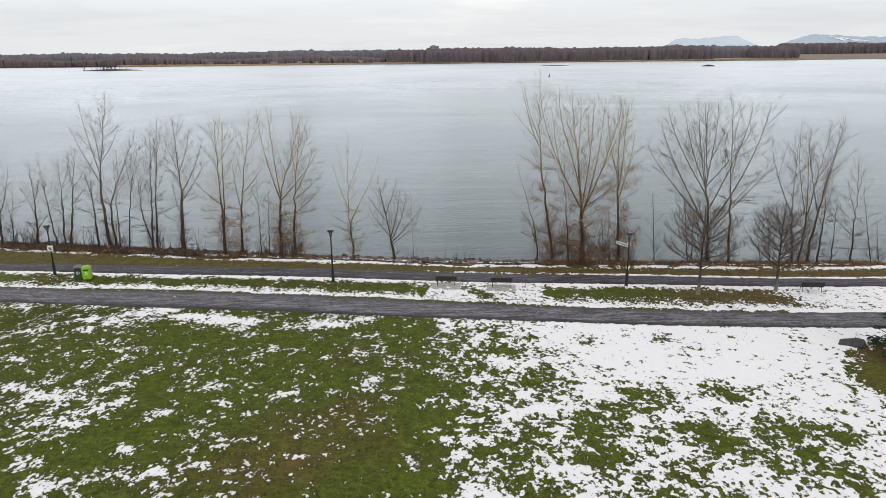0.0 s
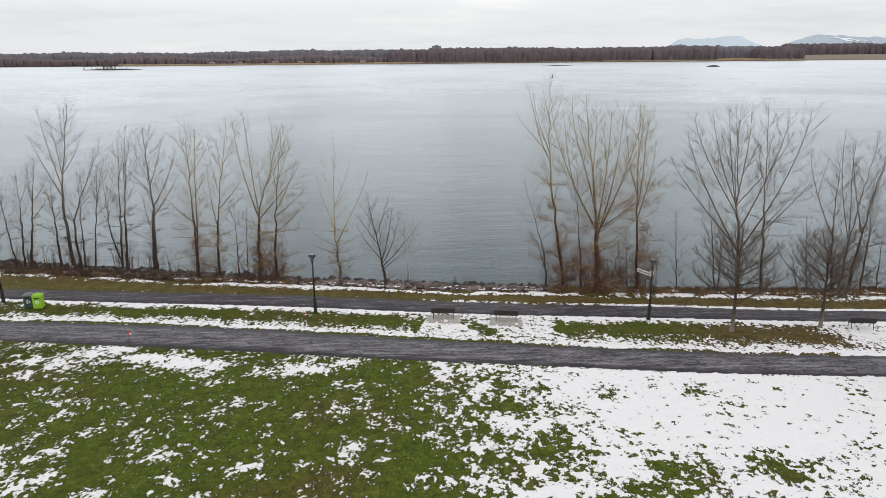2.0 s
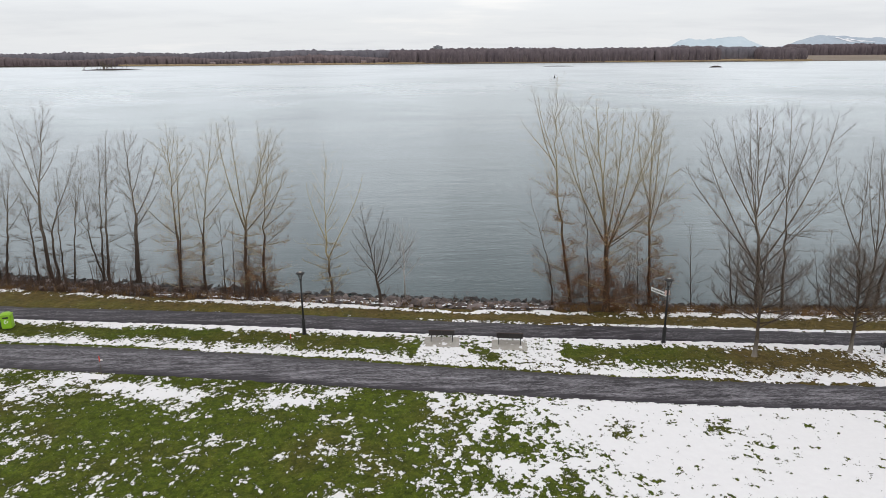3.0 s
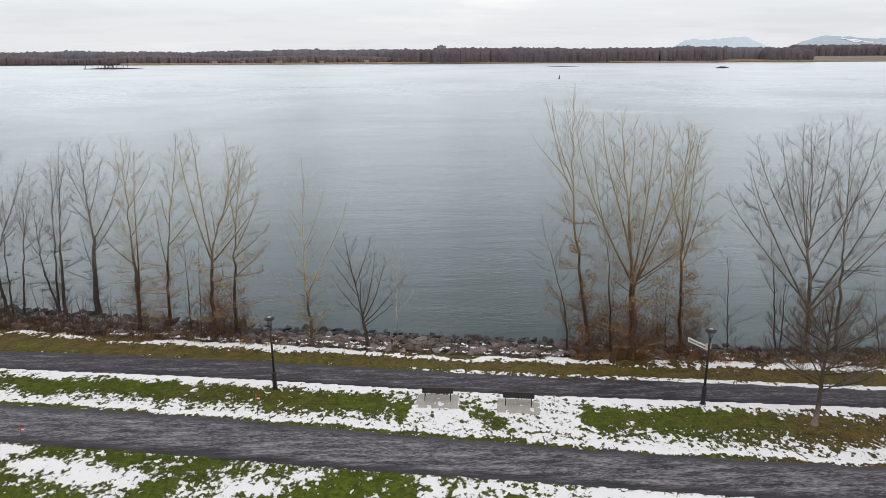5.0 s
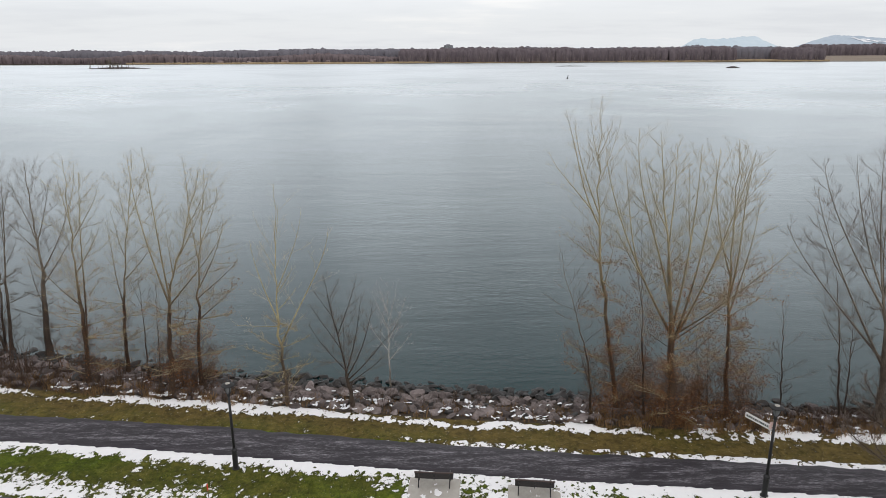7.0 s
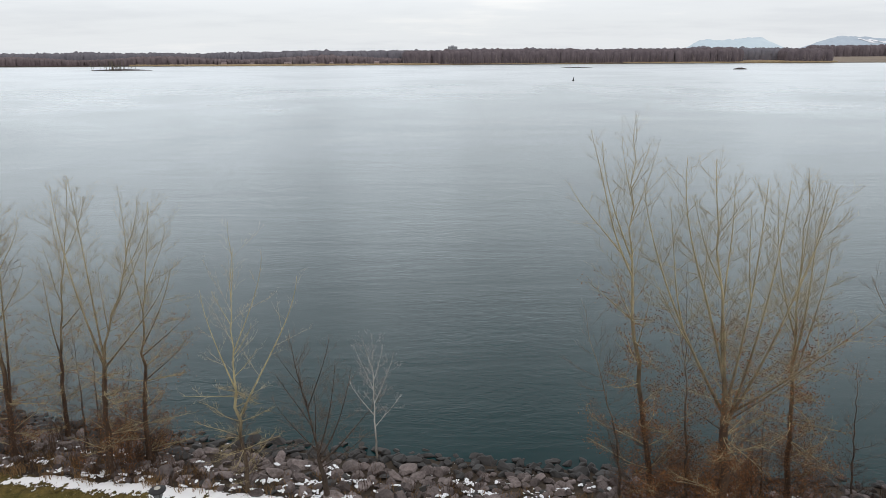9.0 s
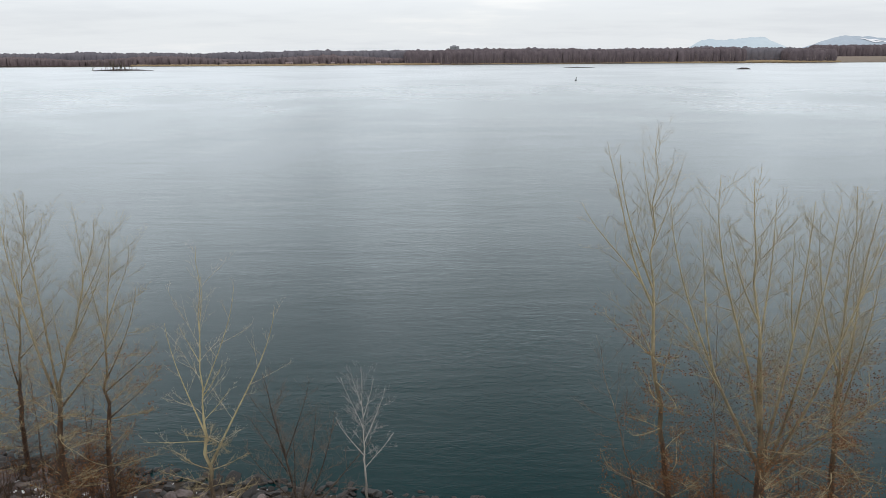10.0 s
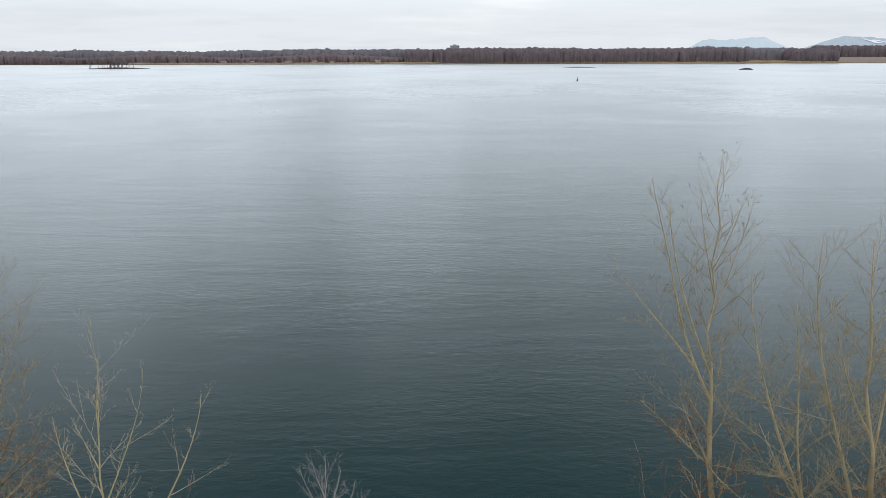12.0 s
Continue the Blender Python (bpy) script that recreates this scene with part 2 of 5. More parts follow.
POPLAR_BARK = ageing_bark("poplar_bark", (0.038, 0.024, 0.017), (0.094, 0.062, 0.042), (0.235, 0.20, 0.125), (0.48, 0.41, 0.26), 5.0, 11.5)
GREY_BARK = ageing_bark("grey_tree_bark", (0.036, 0.027, 0.022), (0.085, 0.066, 0.052), (0.14, 0.12, 0.098), (0.27, 0.235, 0.19), 3.0, 9.0)
SILVER_BARK = ageing_bark("silver_tree_bark", (0.12, 0.10, 0.085), (0.24, 0.23, 0.20), (0.36, 0.34, 0.315), (0.54, 0.51, 0.48), 0.5, 2.5)
PALE_BARK = ageing_bark("pale_tree_bark", (0.06, 0.042, 0.030), (0.13, 0.098, 0.070), (0.28, 0.24, 0.135), (0.46, 0.395, 0.235), 2.8, 5.6)
PARK_BARK = ageing_bark("park_tree_bark", (0.22, 0.195, 0.165), (0.32, 0.285, 0.245), (0.055, 0.043, 0.034), (0.105, 0.084, 0.068), 0.0, 1.3)
BARK_DARK = plain("dark_bark", (0.036, 0.027, 0.022), (0.088, 0.068, 0.054), 4, 0.9, 0, 0.7, 5, 0.03, (1, 1, 0.25))
NEEDLES = plain("spruce_needles", (0.012, 0.026, 0.014), (0.035, 0.060, 0.030), 3, 0.8, 0, 0, random_tone=0.4)
BARK_BROWN = plain("brown_bark", (0.060, 0.042, 0.030), (0.13, 0.098, 0.070), 4, 0.9, 0, 0.7, 5, 0.03, (1, 1, 0.25))
LIMB_YELLOW = plain("olive_poplar_bark", (0.22, 0.18, 0.105), (0.44, 0.36, 0.215), 3, 0.85, 0, 0.5, 5, 0.02, (1, 1, 0.3))
LIMB_GREY = plain("grey_bark", (0.105, 0.088, 0.068), (0.22, 0.19, 0.15), 4, 0.9, 0, 0.6, 5, 0.02, (1, 1, 0.25))
TWIG_OLIVE = plain("olive_twig", (0.235, 0.195, 0.12), (0.42, 0.355, 0.22), 2, 0.85, 0, 0)
TWIG_BROWN = plain("brown_twig", (0.092, 0.072, 0.058), (0.19, 0.152, 0.122), 2, 0.85, 0, 0)
TWIG_SILVER = plain("silver_twig", (0.30, 0.28, 0.27), (0.46, 0.43, 0.415), 2, 0.85, 0, 0)
TWIG_PALE = plain("pale_twig", (0.36, 0.315, 0.22), (0.55, 0.49, 0.37), 2, 0.85, 0, 0)
DEAD_LEAF = plain("dead_leaf", (0.105, 0.043, 0.018), (0.25, 0.115, 0.048), 6, 0.8, 0, 0, random_tone=0.4)
BUD = plain("dark_bud", (0.045, 0.026, 0.018), (0.11, 0.066, 0.042), 6, 0.8, 0, 0, random_tone=0.3)
DRY_GRASS = plain("dry_grass", (0.125, 0.076, 0.036), (0.27, 0.165, 0.078), 1.5, 0.9, 0, 0, random_tone=0.35)
BRUSH_TWIG = plain("brush_twig", (0.050, 0.033, 0.026), (0.115, 0.076, 0.054), 1.5, 0.9, 0, 0, random_tone=0.35)
GRASS = plain("grass_blades", (0.034, 0.052, 0.007), (0.098, 0.106, 0.022), 0.5, 0.8, 0, 0, random_tone=0.4)
BLACK_PAINT = plain("black_paint", (0.006, 0.006, 0.007), (0.014, 0.014, 0.015), 5, 0.6, 0.0, 0.15)
FROSTED = plain("frosted_lantern", (0.10, 0.105, 0.11), (0.20, 0.21, 0.22), 8, 0.35, 0, 0.05)
WHITE_SIGN = plain("white_sign", (0.66, 0.66, 0.64), (0.78, 0.78, 0.76), 3, 0.5, 0, 0.05)
PINK_SIGN = plain("pale_pink_sign", (0.60, 0.42, 0.38), (0.70, 0.52, 0.47), 5, 0.6, 0, 0.05)
INK = plain("dark_lettering", (0.04, 0.05, 0.045), (0.08, 0.09, 0.08), 5, 0.6, 0, 0)
BENCH_WOOD = plain("dark_bench_slat", (0.008, 0.006, 0.006), (0.020, 0.015, 0.014), 3, 0.6, 0, 0.4, 5, 0.006, (0.3, 3, 3))
BENCH_RAIL = plain("brown_bench_rail", (0.030, 0.017, 0.015), (0.062, 0.037, 0.031), 3, 0.6, 0, 0.3, 5, 0.006, (0.3, 3, 3))
BENCH_IRON = plain("black_iron", (0.012, 0.012, 0.013), (0.03, 0.03, 0.032), 6, 0.45, 0.3, 0.2)
CONCRETE = plain("concrete_pad", (0.34, 0.32, 0.29), (0.46, 0.44, 0.40), 2.5, 0.85, 0, 0.3, 6, 0.006)
BIN_LIME = plain("lime_plastic", (0.20, 0.42, 0.010), (0.26, 0.50, 0.016), 2.5, 0.45, 0, 0.1)
BIN_GREEN = plain("dark_green_plastic", (0.020, 0.045, 0.036), (0.034, 0.064, 0.052), 2.5, 0.5, 0, 0.1)
BIN_LID = plain("grey_lid", (0.10, 0.11, 0.11), (0.17, 0.18, 0.18), 3, 0.5, 0, 0.1)
RED_PAINT = plain("red_marker", (0.45, 0.030, 0.015), (0.60, 0.05, 0.025), 6, 0.5, 0, 0.1)
STAKE_WOOD = plain("stake", (0.06, 0.045, 0.035), (0.12, 0.09, 0.07), 5, 0.8, 0, 0.2)
SNOW_LUMP = plain("snow_lump", (0.80, 0.83, 0.87), (0.90, 0.91, 0.93), 3, 0.85, 0, 0.5, 4, 0.03)

# ---- making meshes ----


class Mesh:
    """Collects corners and faces."""

    def __init__(self):
        self.v, self.f = [], []

    def add(self, verts, faces):
        n = len(self.v)
        self.v.extend(verts)
        self.f.extend([tuple(i + n for i in f) for f in faces])
        return self

    def box(self, x0, y0, z0, x1, y1, z1, bevel=0.0, m=None):
        """A box, its upright corners cut and its top drawn in by the bevel."""
        b = min(bevel, (x1 - x0) * 0.45, (y1 - y0) * 0.45, (z1 - z0) * 0.45)

        def ring(z, i):
            return [(x0 + b + i, y0 + i, z), (x1 - b - i, y0 + i, z), (x1 - i, y0 + b + i, z), (x1 - i, y1 - b - i, z),
                    (x1 - b - i, y1 - i, z), (x0 + b + i, y1 - i, z), (x0 + i, y1 - b - i, z), (x0 + i, y0 + b + i, z)]
        if b > 0:
            rings = [ring(z0, b * 0.6), ring(z0 + b, 0), ring(z1 - b, 0), ring(z1, b * 0.6)]
            v = [p for r in rings for p in r]
            f = [(8 * k + i, 8 * k + (i + 1) % 8, 8 * k + 8 + (i + 1) % 8, 8 * k + 8 + i) for k in range(3) for i in range(8)]
            f += [tuple(range(7, -1, -1)), tuple(range(24, 32))]
        else:
            v = [(x, y, z) for z in (z0, z1) for x, y in ((x0, y0), (x1, y0), (x1, y1), (x0, y1))]
            f = [(3, 2, 1, 0), (4, 5, 6, 7)] + [(i, (i + 1) % 4, 4 + (i + 1) % 4, 4 + i) for i in range(4)]
        if m is not None:
            v = [tuple(m @ Vector(p)) for p in v]
        return self.add(v, f)

    def lathe(self, profile, sides=16, m=None, square=False):
        """Turns (radius, z) rows round the z axis."""
        v, f = [], []
        for r, z in profile:
            for k in range(sides):
                a = 2 * math.pi * (k + (0.5 if square else 0)) / sides
                v.append((r * math.cos(a), r * math.sin(a), z))
        for j in range(len(profile) - 1):
            for k in range(sides):
                f.append((j * sides + k, j * sides + (k + 1) % sides, (j + 1) * sides + (k + 1) % sides, (j + 1) * sides + k))
        f.append(tuple(range(sides - 1, -1, -1)))
        f.append(tuple((len(profile) - 1) * sides + k for k in range(sides)))
        if m is not None:
            v = [tuple(m @ Vector(p)) for p in v]
        return self.add(v, f)

    def tube(self, pts, radii, sides=5):
        """A tapered tube along points."""
        pts = np.asarray(pts, float)
        n = len(pts)
        d = np.gradient(pts, axis=0)
        d /= np.linalg.norm(d, axis=1)[:, None] + 1e-9
        ref = np.array([0.0, 1.0, 0.0]) if abs(d[0, 1]) < 0.9 else np.array([1.0, 0.0, 0.0])
        u = np.cross(d, ref)
        u /= np.linalg.norm(u, axis=1)[:, None] + 1e-9
        w = np.cross(d, u)
        a = np.arange(sides) * 2 * np.pi / sides
        ring = np.cos(a)[None, :, None] * u[:, None] + np.sin(a)[None, :, None] * w[:, None]
        v = (pts[:, None] + ring * np.asarray(radii, float)[:, None, None]).reshape(-1, 3)
        f = [(j * sides + k, j * sides + (k + 1) % sides, (j + 1) * sides + (k + 1) % sides, (j + 1) * sides + k)
             for j in range(n - 1) for k in range(sides)]
        f.append(tuple((n - 1) * sides + k for k in range(sides)))
        return self.add(v.tolist(), f)

    def data(self, name, mat, smooth=False):
        me = bpy.data.meshes.new(name)
        me.from_pydata(self.v, [], self.f)
        if smooth:
            me.polygons.foreach_set("use_smooth", [True] * len(me.polygons))
        me.materials.append(mat)
        me.update()
        return me


def part(name, mesh, mat, parent, label="", smooth=False):
    ob = new(name, mesh.data(name, mat, smooth))
    ob.parent = parent
    return tagged(ob, label)


def thing(name, x, y, z, label, category, group="", kind="", turn=0.0):
    ob = new(name)
    ob.empty_display_size = 0.3
    ob.matrix_world = pose(x, y, z, 0, 0, turn)
    return tagged(ob, label, category, group, kind)


def lattice(ix, iy, seed):
    h = (ix.astype(np.int64) * 374761393 + iy.astype(np.int64) * 668265263 + seed * 1442695041) & 0xFFFFFFFF
    h = ((h ^ (h >> 13)) * 1274126177) & 0xFFFFFFFF
    return ((h ^ (h >> 16)) & 0xFFFF) / 65535.0


def vnoise(x, y, seed):
    ix, iy = np.floor(x), np.floor(y)
    fx, fy = x - ix, y - iy
    fx, fy = fx * fx * (3 - 2 * fx), fy * fy * (3 - 2 * fy)
    a, b = lattice(ix, iy, seed), lattice(ix + 1, iy, seed)
    c, d = lattice(ix, iy + 1, seed), lattice(ix + 1, iy + 1, seed)
    return (a + (b - a) * fx) * (1 - fy) + (c + (d - c) * fx) * fy


def fbm(x, y, seed, octaves=4, gain=0.55):
    """Noise with a mean of 0 and a spread of about 1."""
    total, amp, power = 0.0, 1.0, 0.0
    for k in range(octaves):
        c, s = math.cos(k * 1.1), math.sin(k * 1.1)
        total = total + amp * (vnoise((c * x - s * y) * 2.03 ** k, (s * x + c * y) * 2.03 ** k, seed + k) - 0.5)
        power += amp * amp
        amp *= gain
    return total / (0.21 * math.sqrt(power))


def sg(x):
    return 1 / (1 + np.exp(-np.clip(x, -40, 40)))


# ---- the plan: two paths along the river, the crest of the bank, the water's edge ----
def bend(xs, ys):
    """A smooth line through plan points, straight beyond its ends."""
    c = np.polyfit(xs, ys, 3)
    lo, hi = xs[0], xs[-1]

    def line(x):
        x = np.clip(np.asarray(x, float), -75, 75)
        k = np.clip(x, lo, hi)
        return np.polyval(c, k) + np.polyval(np.polyder(c), k) * (x - k)
    return line


up_far = bend([-36, -28.6, -8.8, 0.8, 9.6, 26.8, 36], [60.8, 60.1, 58.0, 56.7, 55.6, 54.0, 53.4])
up_near = bend([-36, -27.1, -8.2, 0.8, 9.1, 25.5, 36], [58.3, 57.5, 55.3, 54.1, 53.2, 51.9, 51.2])
low_far = bend([-32, -23.7, -15.5, -7.1, 0.6, 8.3, 14.9, 21.7, 30], [53.4, 52.3, 51.4, 50.2, 48.8, 47.6, 46.6, 45.9, 45.4])
low_near = bend([-30, -21.4, -14.1, -6.3, 0.4, 11.5, 27], [49.5, 48.4, 47.6, 46.1, 45.4, 44.0, 42.5])
crest = bend([-45, -30.7, -20.1, -9.2, -0.1, 10.1, 24, 42], [66.0, 63.5, 61.6, 60.1, 58.9, 57.8, 57.2, 56.2])
edge_of_water = bend([-45, -21.5, -9.2, 0.8, 8.1, 22.5, 40], [75.0, 70.0, 68.0, 66.4, 65.3, 64.6, 63.2])
WATER_Z, FAR_SHORE = -2.0, 1255.0


def land(x, y):
    """Height of the bare ground."""
    x, y = np.asarray(x, float), np.asarray(y, float)
    c, e = crest(x) + 0.6, edge_of_water(x)
    s = (y - c) / (e - c)
    z = np.where(s < 0, 0.0, np.where(s < 1, -2.0 * np.clip(s, 0, 1) ** 1.0, -2.0 - 1.2 * (s - 1)))
    z = np.maximum(z, -5.0)
    far = sg((y - FAR_SHORE - 20 * np.sin(x / 190.0)) / 6.0)
    z = z * (1 - far) + (-1.2) * far
    return z + 0.05 * np.sin(x * 0.21 + 1) * np.cos(y * 0.17)


SNOW_PATCHES = [(-20.3, 46.4, 1.0), (-16.8, 45.0, 1.6), (-14.4, 45.6, 1.1), (-11.2, 44.9, 1.4), (-9.2, 44.4, 1.2), (-6.4, 45.0, 1.1), (-13.8, 42.8, 1.0), (-27.0, 46.2, 0.9), (-22.0, 47.9, 1.1), (-20.2, 35.0, 1.2), (-19.4, 32.9, 0.7), (-16.4, 31.7, 0.9), (-23.1, 30.0, 1.3), (-22.0, 29.0, 1.2), (-12.2, 40.2, 1.5), (-17.6, 46.3, 2.0), (-8.3, 45.6, 2.2), (-24.2, 46.7, 2.0), (-2.8, 38.0, 0.9), (-4.6, 35.4, 0.9), (-13.5, 32.7, 0.6), (-16.8, 27.7, 0.8), (-16.9, 25.0, 1.2), (-19.2, 24.6, 1.2), (-14.5, 25.7, 0.5), (-11.3, 31.3, 0.5), (-9.7, 33.6, 0.9), (-6.5, 33.7, 0.9), (-14.2, 34.6, 0.7), (-3.8, 30.5, 0.6), (-7.4, 26.9, 0.5), (-20.6, 31.6, 1.2), (-21.3, 26.6, 1.2), (-1.6, 26.2, 0.7), (-3.2, 23.6, 0.9), (-23.7, 33.8, 1.3)]
BARE_PATCHES = [(1.1, 36.6, 1.3), (0.1, 30.3, 1.2), (2.8, 33.8, 1.0), (6.1, 35.0, 1.6), (10.5, 40.6, 1.2), (15.4, 40.9, 1.0), (21.3, 40.7, 0.9), (7.6, 29.1, 1.4), (8.4, 26.5, 1.5), (2.8, 27.2, 1.3), (11.1, 33.1, 1.0), (12.6, 32.2, 1.2), (17.2, 33.8, 0.9), (17.5, 32.5, 1.0), (14.5, 28.5, 1.2), (18.5, 27.7, 1.3), (12.3, 24.7, 1.3), (15.0, 26.3, 1.2), (4.1, 24.1, 1.1), (19.2, 24.8, 1.4), (21.4, 27.6, 0.9), (0.7, 41.4, 1.2), (4.3, 39.4, 1.0), (0.1, 33.8, 0.9)]


def footsteps(points, stride, seed):
    """Prints trodden through the snow along a line, a little to either side by turns."""
    r, out = random.Random(seed), []
    for (ax, ay), (bx, by) in zip(points, points[1:]):
        n = max(1, int(math.hypot(bx - ax, by - ay) / stride))
        for k in range(n):
            s, side = k / n, 0.13 * (-1) ** k
            out.append((ax + (bx - ax) * s + side + r.gauss(0, 0.06), ay + (by - ay) * s + r.gauss(0, 0.07)))
    return out


FOOTSTEPS = [footsteps([(25.8, 42.5), (23.5, 38.6), (21.7, 37.3)], 0.62, 1), footsteps([(26.2, 42.5), (24.6, 38.9), (23.9, 37.1), (22.4, 34.2)], 0.58, 2),
             footsteps([(26.6, 40.0), (25.4, 37.2), (23.6, 34.5)], 0.75, 3), footsteps([(21.7, 37.4), (23.6, 36.6), (24.3, 36.3)], 0.6, 4)]


def snow_cover(x, y):
    """How far snow covers the grass, 0 to 1, and how dry the grass is."""
    n = fbm((x + 0.35 * y) / 0.42, (y - 0.2 * x) / 0.48, 3, 3, 0.75)
    n2 = fbm(x / 4.5, y / 3.5, 11, 3)
    mid = fbm((x - 0.5 * y) / 1.3, (y + 0.3 * x) / 1.5, 17, 3)
    rim = fbm(x / 2.2, y / 1.2, 31, 3)
    # the great lawn: green with scattered snow on one side, trodden snow on the other
    split = sg((x + 0.5 + 0.35 * mid) / 0.35)
    left = -1.80 + 0.35 * n2 + 0.55 * mid + 0.2 * sg((-12 - x) / 2.0) - 0.5 * np.exp(-((x + 5.0) / 4.5) ** 2 - ((y - 27.0) / 5.0) ** 2)
    for bx, by, r in SNOW_PATCHES:
        left = left + 2.3 * np.exp(-((x - bx - 0.35 * (y - by)) / r) ** 2 - ((y - by) / (0.75 * r)) ** 2)
    firm = sg((x - 7.0 - n2) / 1.6) * sg((y - 34.0 + 0.10 * (x - 8) - 1.2 * n2) / 1.2)
    right = 0.22 + 0.30 * n2 + 0.50 * mid + 1.7 * firm + 0.35 * sg((x - 10) / 2.0)
    for bx, by, r in BARE_PATCHES:
        right = right - 2.0 * np.exp(-((x - bx) / r) ** 2 - ((y - by) / (1.0 * r)) ** 2)
    k = left + (right - left) * split
    needle_bed = ((x - 29.3 - 0.25 * (y - 35.0)) / 3.5) ** 2 + ((y - 35.0) / 4.0) ** 2
    k = k - 7.0 * sg((1.0 - needle_bed + 0.25 * mid) * 5.0)
    k = np.where(low_near(x) - y < 0.8, k + 0.5, k)
    # two worn lines where something was dragged over the wet lawn
    for off in (0.0, 0.9):
        track = y - (28.7 + off - 0.045 * (x - 2) + 0.25 * np.sin(x * 0.35))
        k = k - 1.5 * np.exp(-(track / 0.10) ** 2) * sg((x + 3) / 1.0) + 0.8 * np.exp(-((track - 0.22) / 0.10) ** 2) * sg((x + 5) / 1.0) * sg((14 - x) / 2)
    for line_of_steps in FOOTSTEPS:
        for fx, fy in line_of_steps:
            k = k - 3.6 * np.exp(-((x - fx) / 0.19) ** 2 - ((y - fy) / 0.16) ** 2)
    lawn = k + (0.75 + 0.25 * split) * n
    # the strip between the paths
    d1, d2 = up_near(x) - y, y - low_far(x)
    wide = np.where(x > 9.5, 0.95, 0.78) + 0.14 * rim + 0.10 * n
    k = -2.2 + 0.4 * n2 + 0.3 * mid - 0.5 * sg((x - 12) / 1.5)
    k = np.maximum(k, 3.8 * (1.08 - d1 / wide))
    w2 = 1.35 + 0.35 * sg((x - 6) / 3) + 0.22 * rim
    k = np.maximum(k, 2.6 * (1.05 - d2 / w2))
    seat = sg((x + 1.0 + 0.25 * (52.5 - y)) / 0.18) * sg((8.3 + 0.25 * rim + 0.45 * (52.0 - y) - x) / 0.25)
    isle = np.exp(-(((x - 2.6 - 0.55 * (52.2 - y)) / 0.75) ** 2) - ((y - 50.9) / 1.6) ** 2)
    k = np.where(seat > 0.5, 1.15 - 3.0 * isle, k)
    k = k + 1.3 * np.exp(-((x - 11.2 - 0.9 * (50.5 - y)) / 0.55) ** 2 - ((y - 49.9) / 0.8) ** 2)
    k = np.maximum(k, 3.9 * sg((x - 28.5 - 0.4 * rim + 0.5 * (y - 49.0)) / 0.5) - 2.4)
    k = np.where((d2 < 0.30 + 0.1 * rim) & (x < 27), -1.3, k)
    strip = k + 0.6 * n - 0.25
    # the verge, the crest and the stony bank
    d3, d4 = y - up_far(x), y - crest(x) - 0.25 * rim
    k = -3.2 + 0 * x
    k = np.where(d3 < 0.45, -2.4 + 2.4 * np.exp(-((x - 2.5) / 3.5) ** 2) + 1.7 * sg((x - 5) / 2) + 2.4 * sg((x - 14) / 1.5), k)
    line = np.exp(-(d4 / (0.48 + 0.08 * rim)) ** 2)
    k = k + (5.2 + (0.8 + 1.4 * sg((x - 13) / 2)) * rim - 1.9 * sg((x - 13) / 2) - 2.4 * sg((-24 - x) / 3)) * line
    k = np.where((d4 > 0.45) & (x < 13), -2.2, k)
    k = k + sg((x - 15) / 1.5) * (2.5 * np.exp(-((d4 - 0.6) / 1.3) ** 2))
    bank = k + 0.7 * n
    s = np.where(y < (low_near(x) + low_far(x)) / 2, lawn, np.where(y < (up_near(x) + up_far(x)) / 2, strip, bank))
    road = ((y > low_near(x) + 0.4) & (y < low_far(x) - 0.4)) | ((y > up_near(x) + 0.4) & (y < up_far(x) - 0.4))
    s = np.where(road, -4, s)
    s = np.where(np.abs(y - low_near(x)) < 0.22 + 0.1 * rim, np.minimum(s, -0.4 + 1.2 * (x > 3)), s)
    far = (y > 200) | (y < -7.5) | (np.abs(x) > 48)
    s = np.where(far, -2, s)
    dry = 0.12 + 0.16 * n2 + 0.58 * np.exp(-((x + 7) / 5.0) ** 2 - ((y - 27.0) / 5.0) ** 2)
    dry = np.where(y > up_far(x), 0.80 + 0.5 * sg((x - 9) / 2) + 0.3 * sg((y - crest(x) + 1.0) / 0.4), dry)
    dry = np.where((y > low_far(x)) & (y < up_near(x)), 0.20 + 0.15 * n2 + 0.75 * sg((x - 16.5) / 1.5) + 0.15 * np.exp(-((x + 6) / 4) ** 2), dry)
    dry = dry + 0.8 * sg((1.1 - needle_bed) * 5.0)
    dry = np.where(y > 200, 1.2, dry)
    dry = np.where(y > crest(x) + 0.5, 1.2, np.minimum(dry, 1.0))
    return sg(1.2 * s), np.clip(dry, 0, 1.2)


def steps(a, b, fine, reach):
    """Grid lines: fine from a to b, then ever wider out to the reach on either side."""
    out, d, p = list(np.arange(a, b + fine / 2, fine)), fine, b
    while p < reach:
        d *= 1.35
        p += d
        out.append(min(p, reach))
    d, p, head = fine, a, []
    while p > -reach:
        d *= 1.35
        p -= d
        head.append(max(p, -reach))
    return np.array(head[::-1] + out)


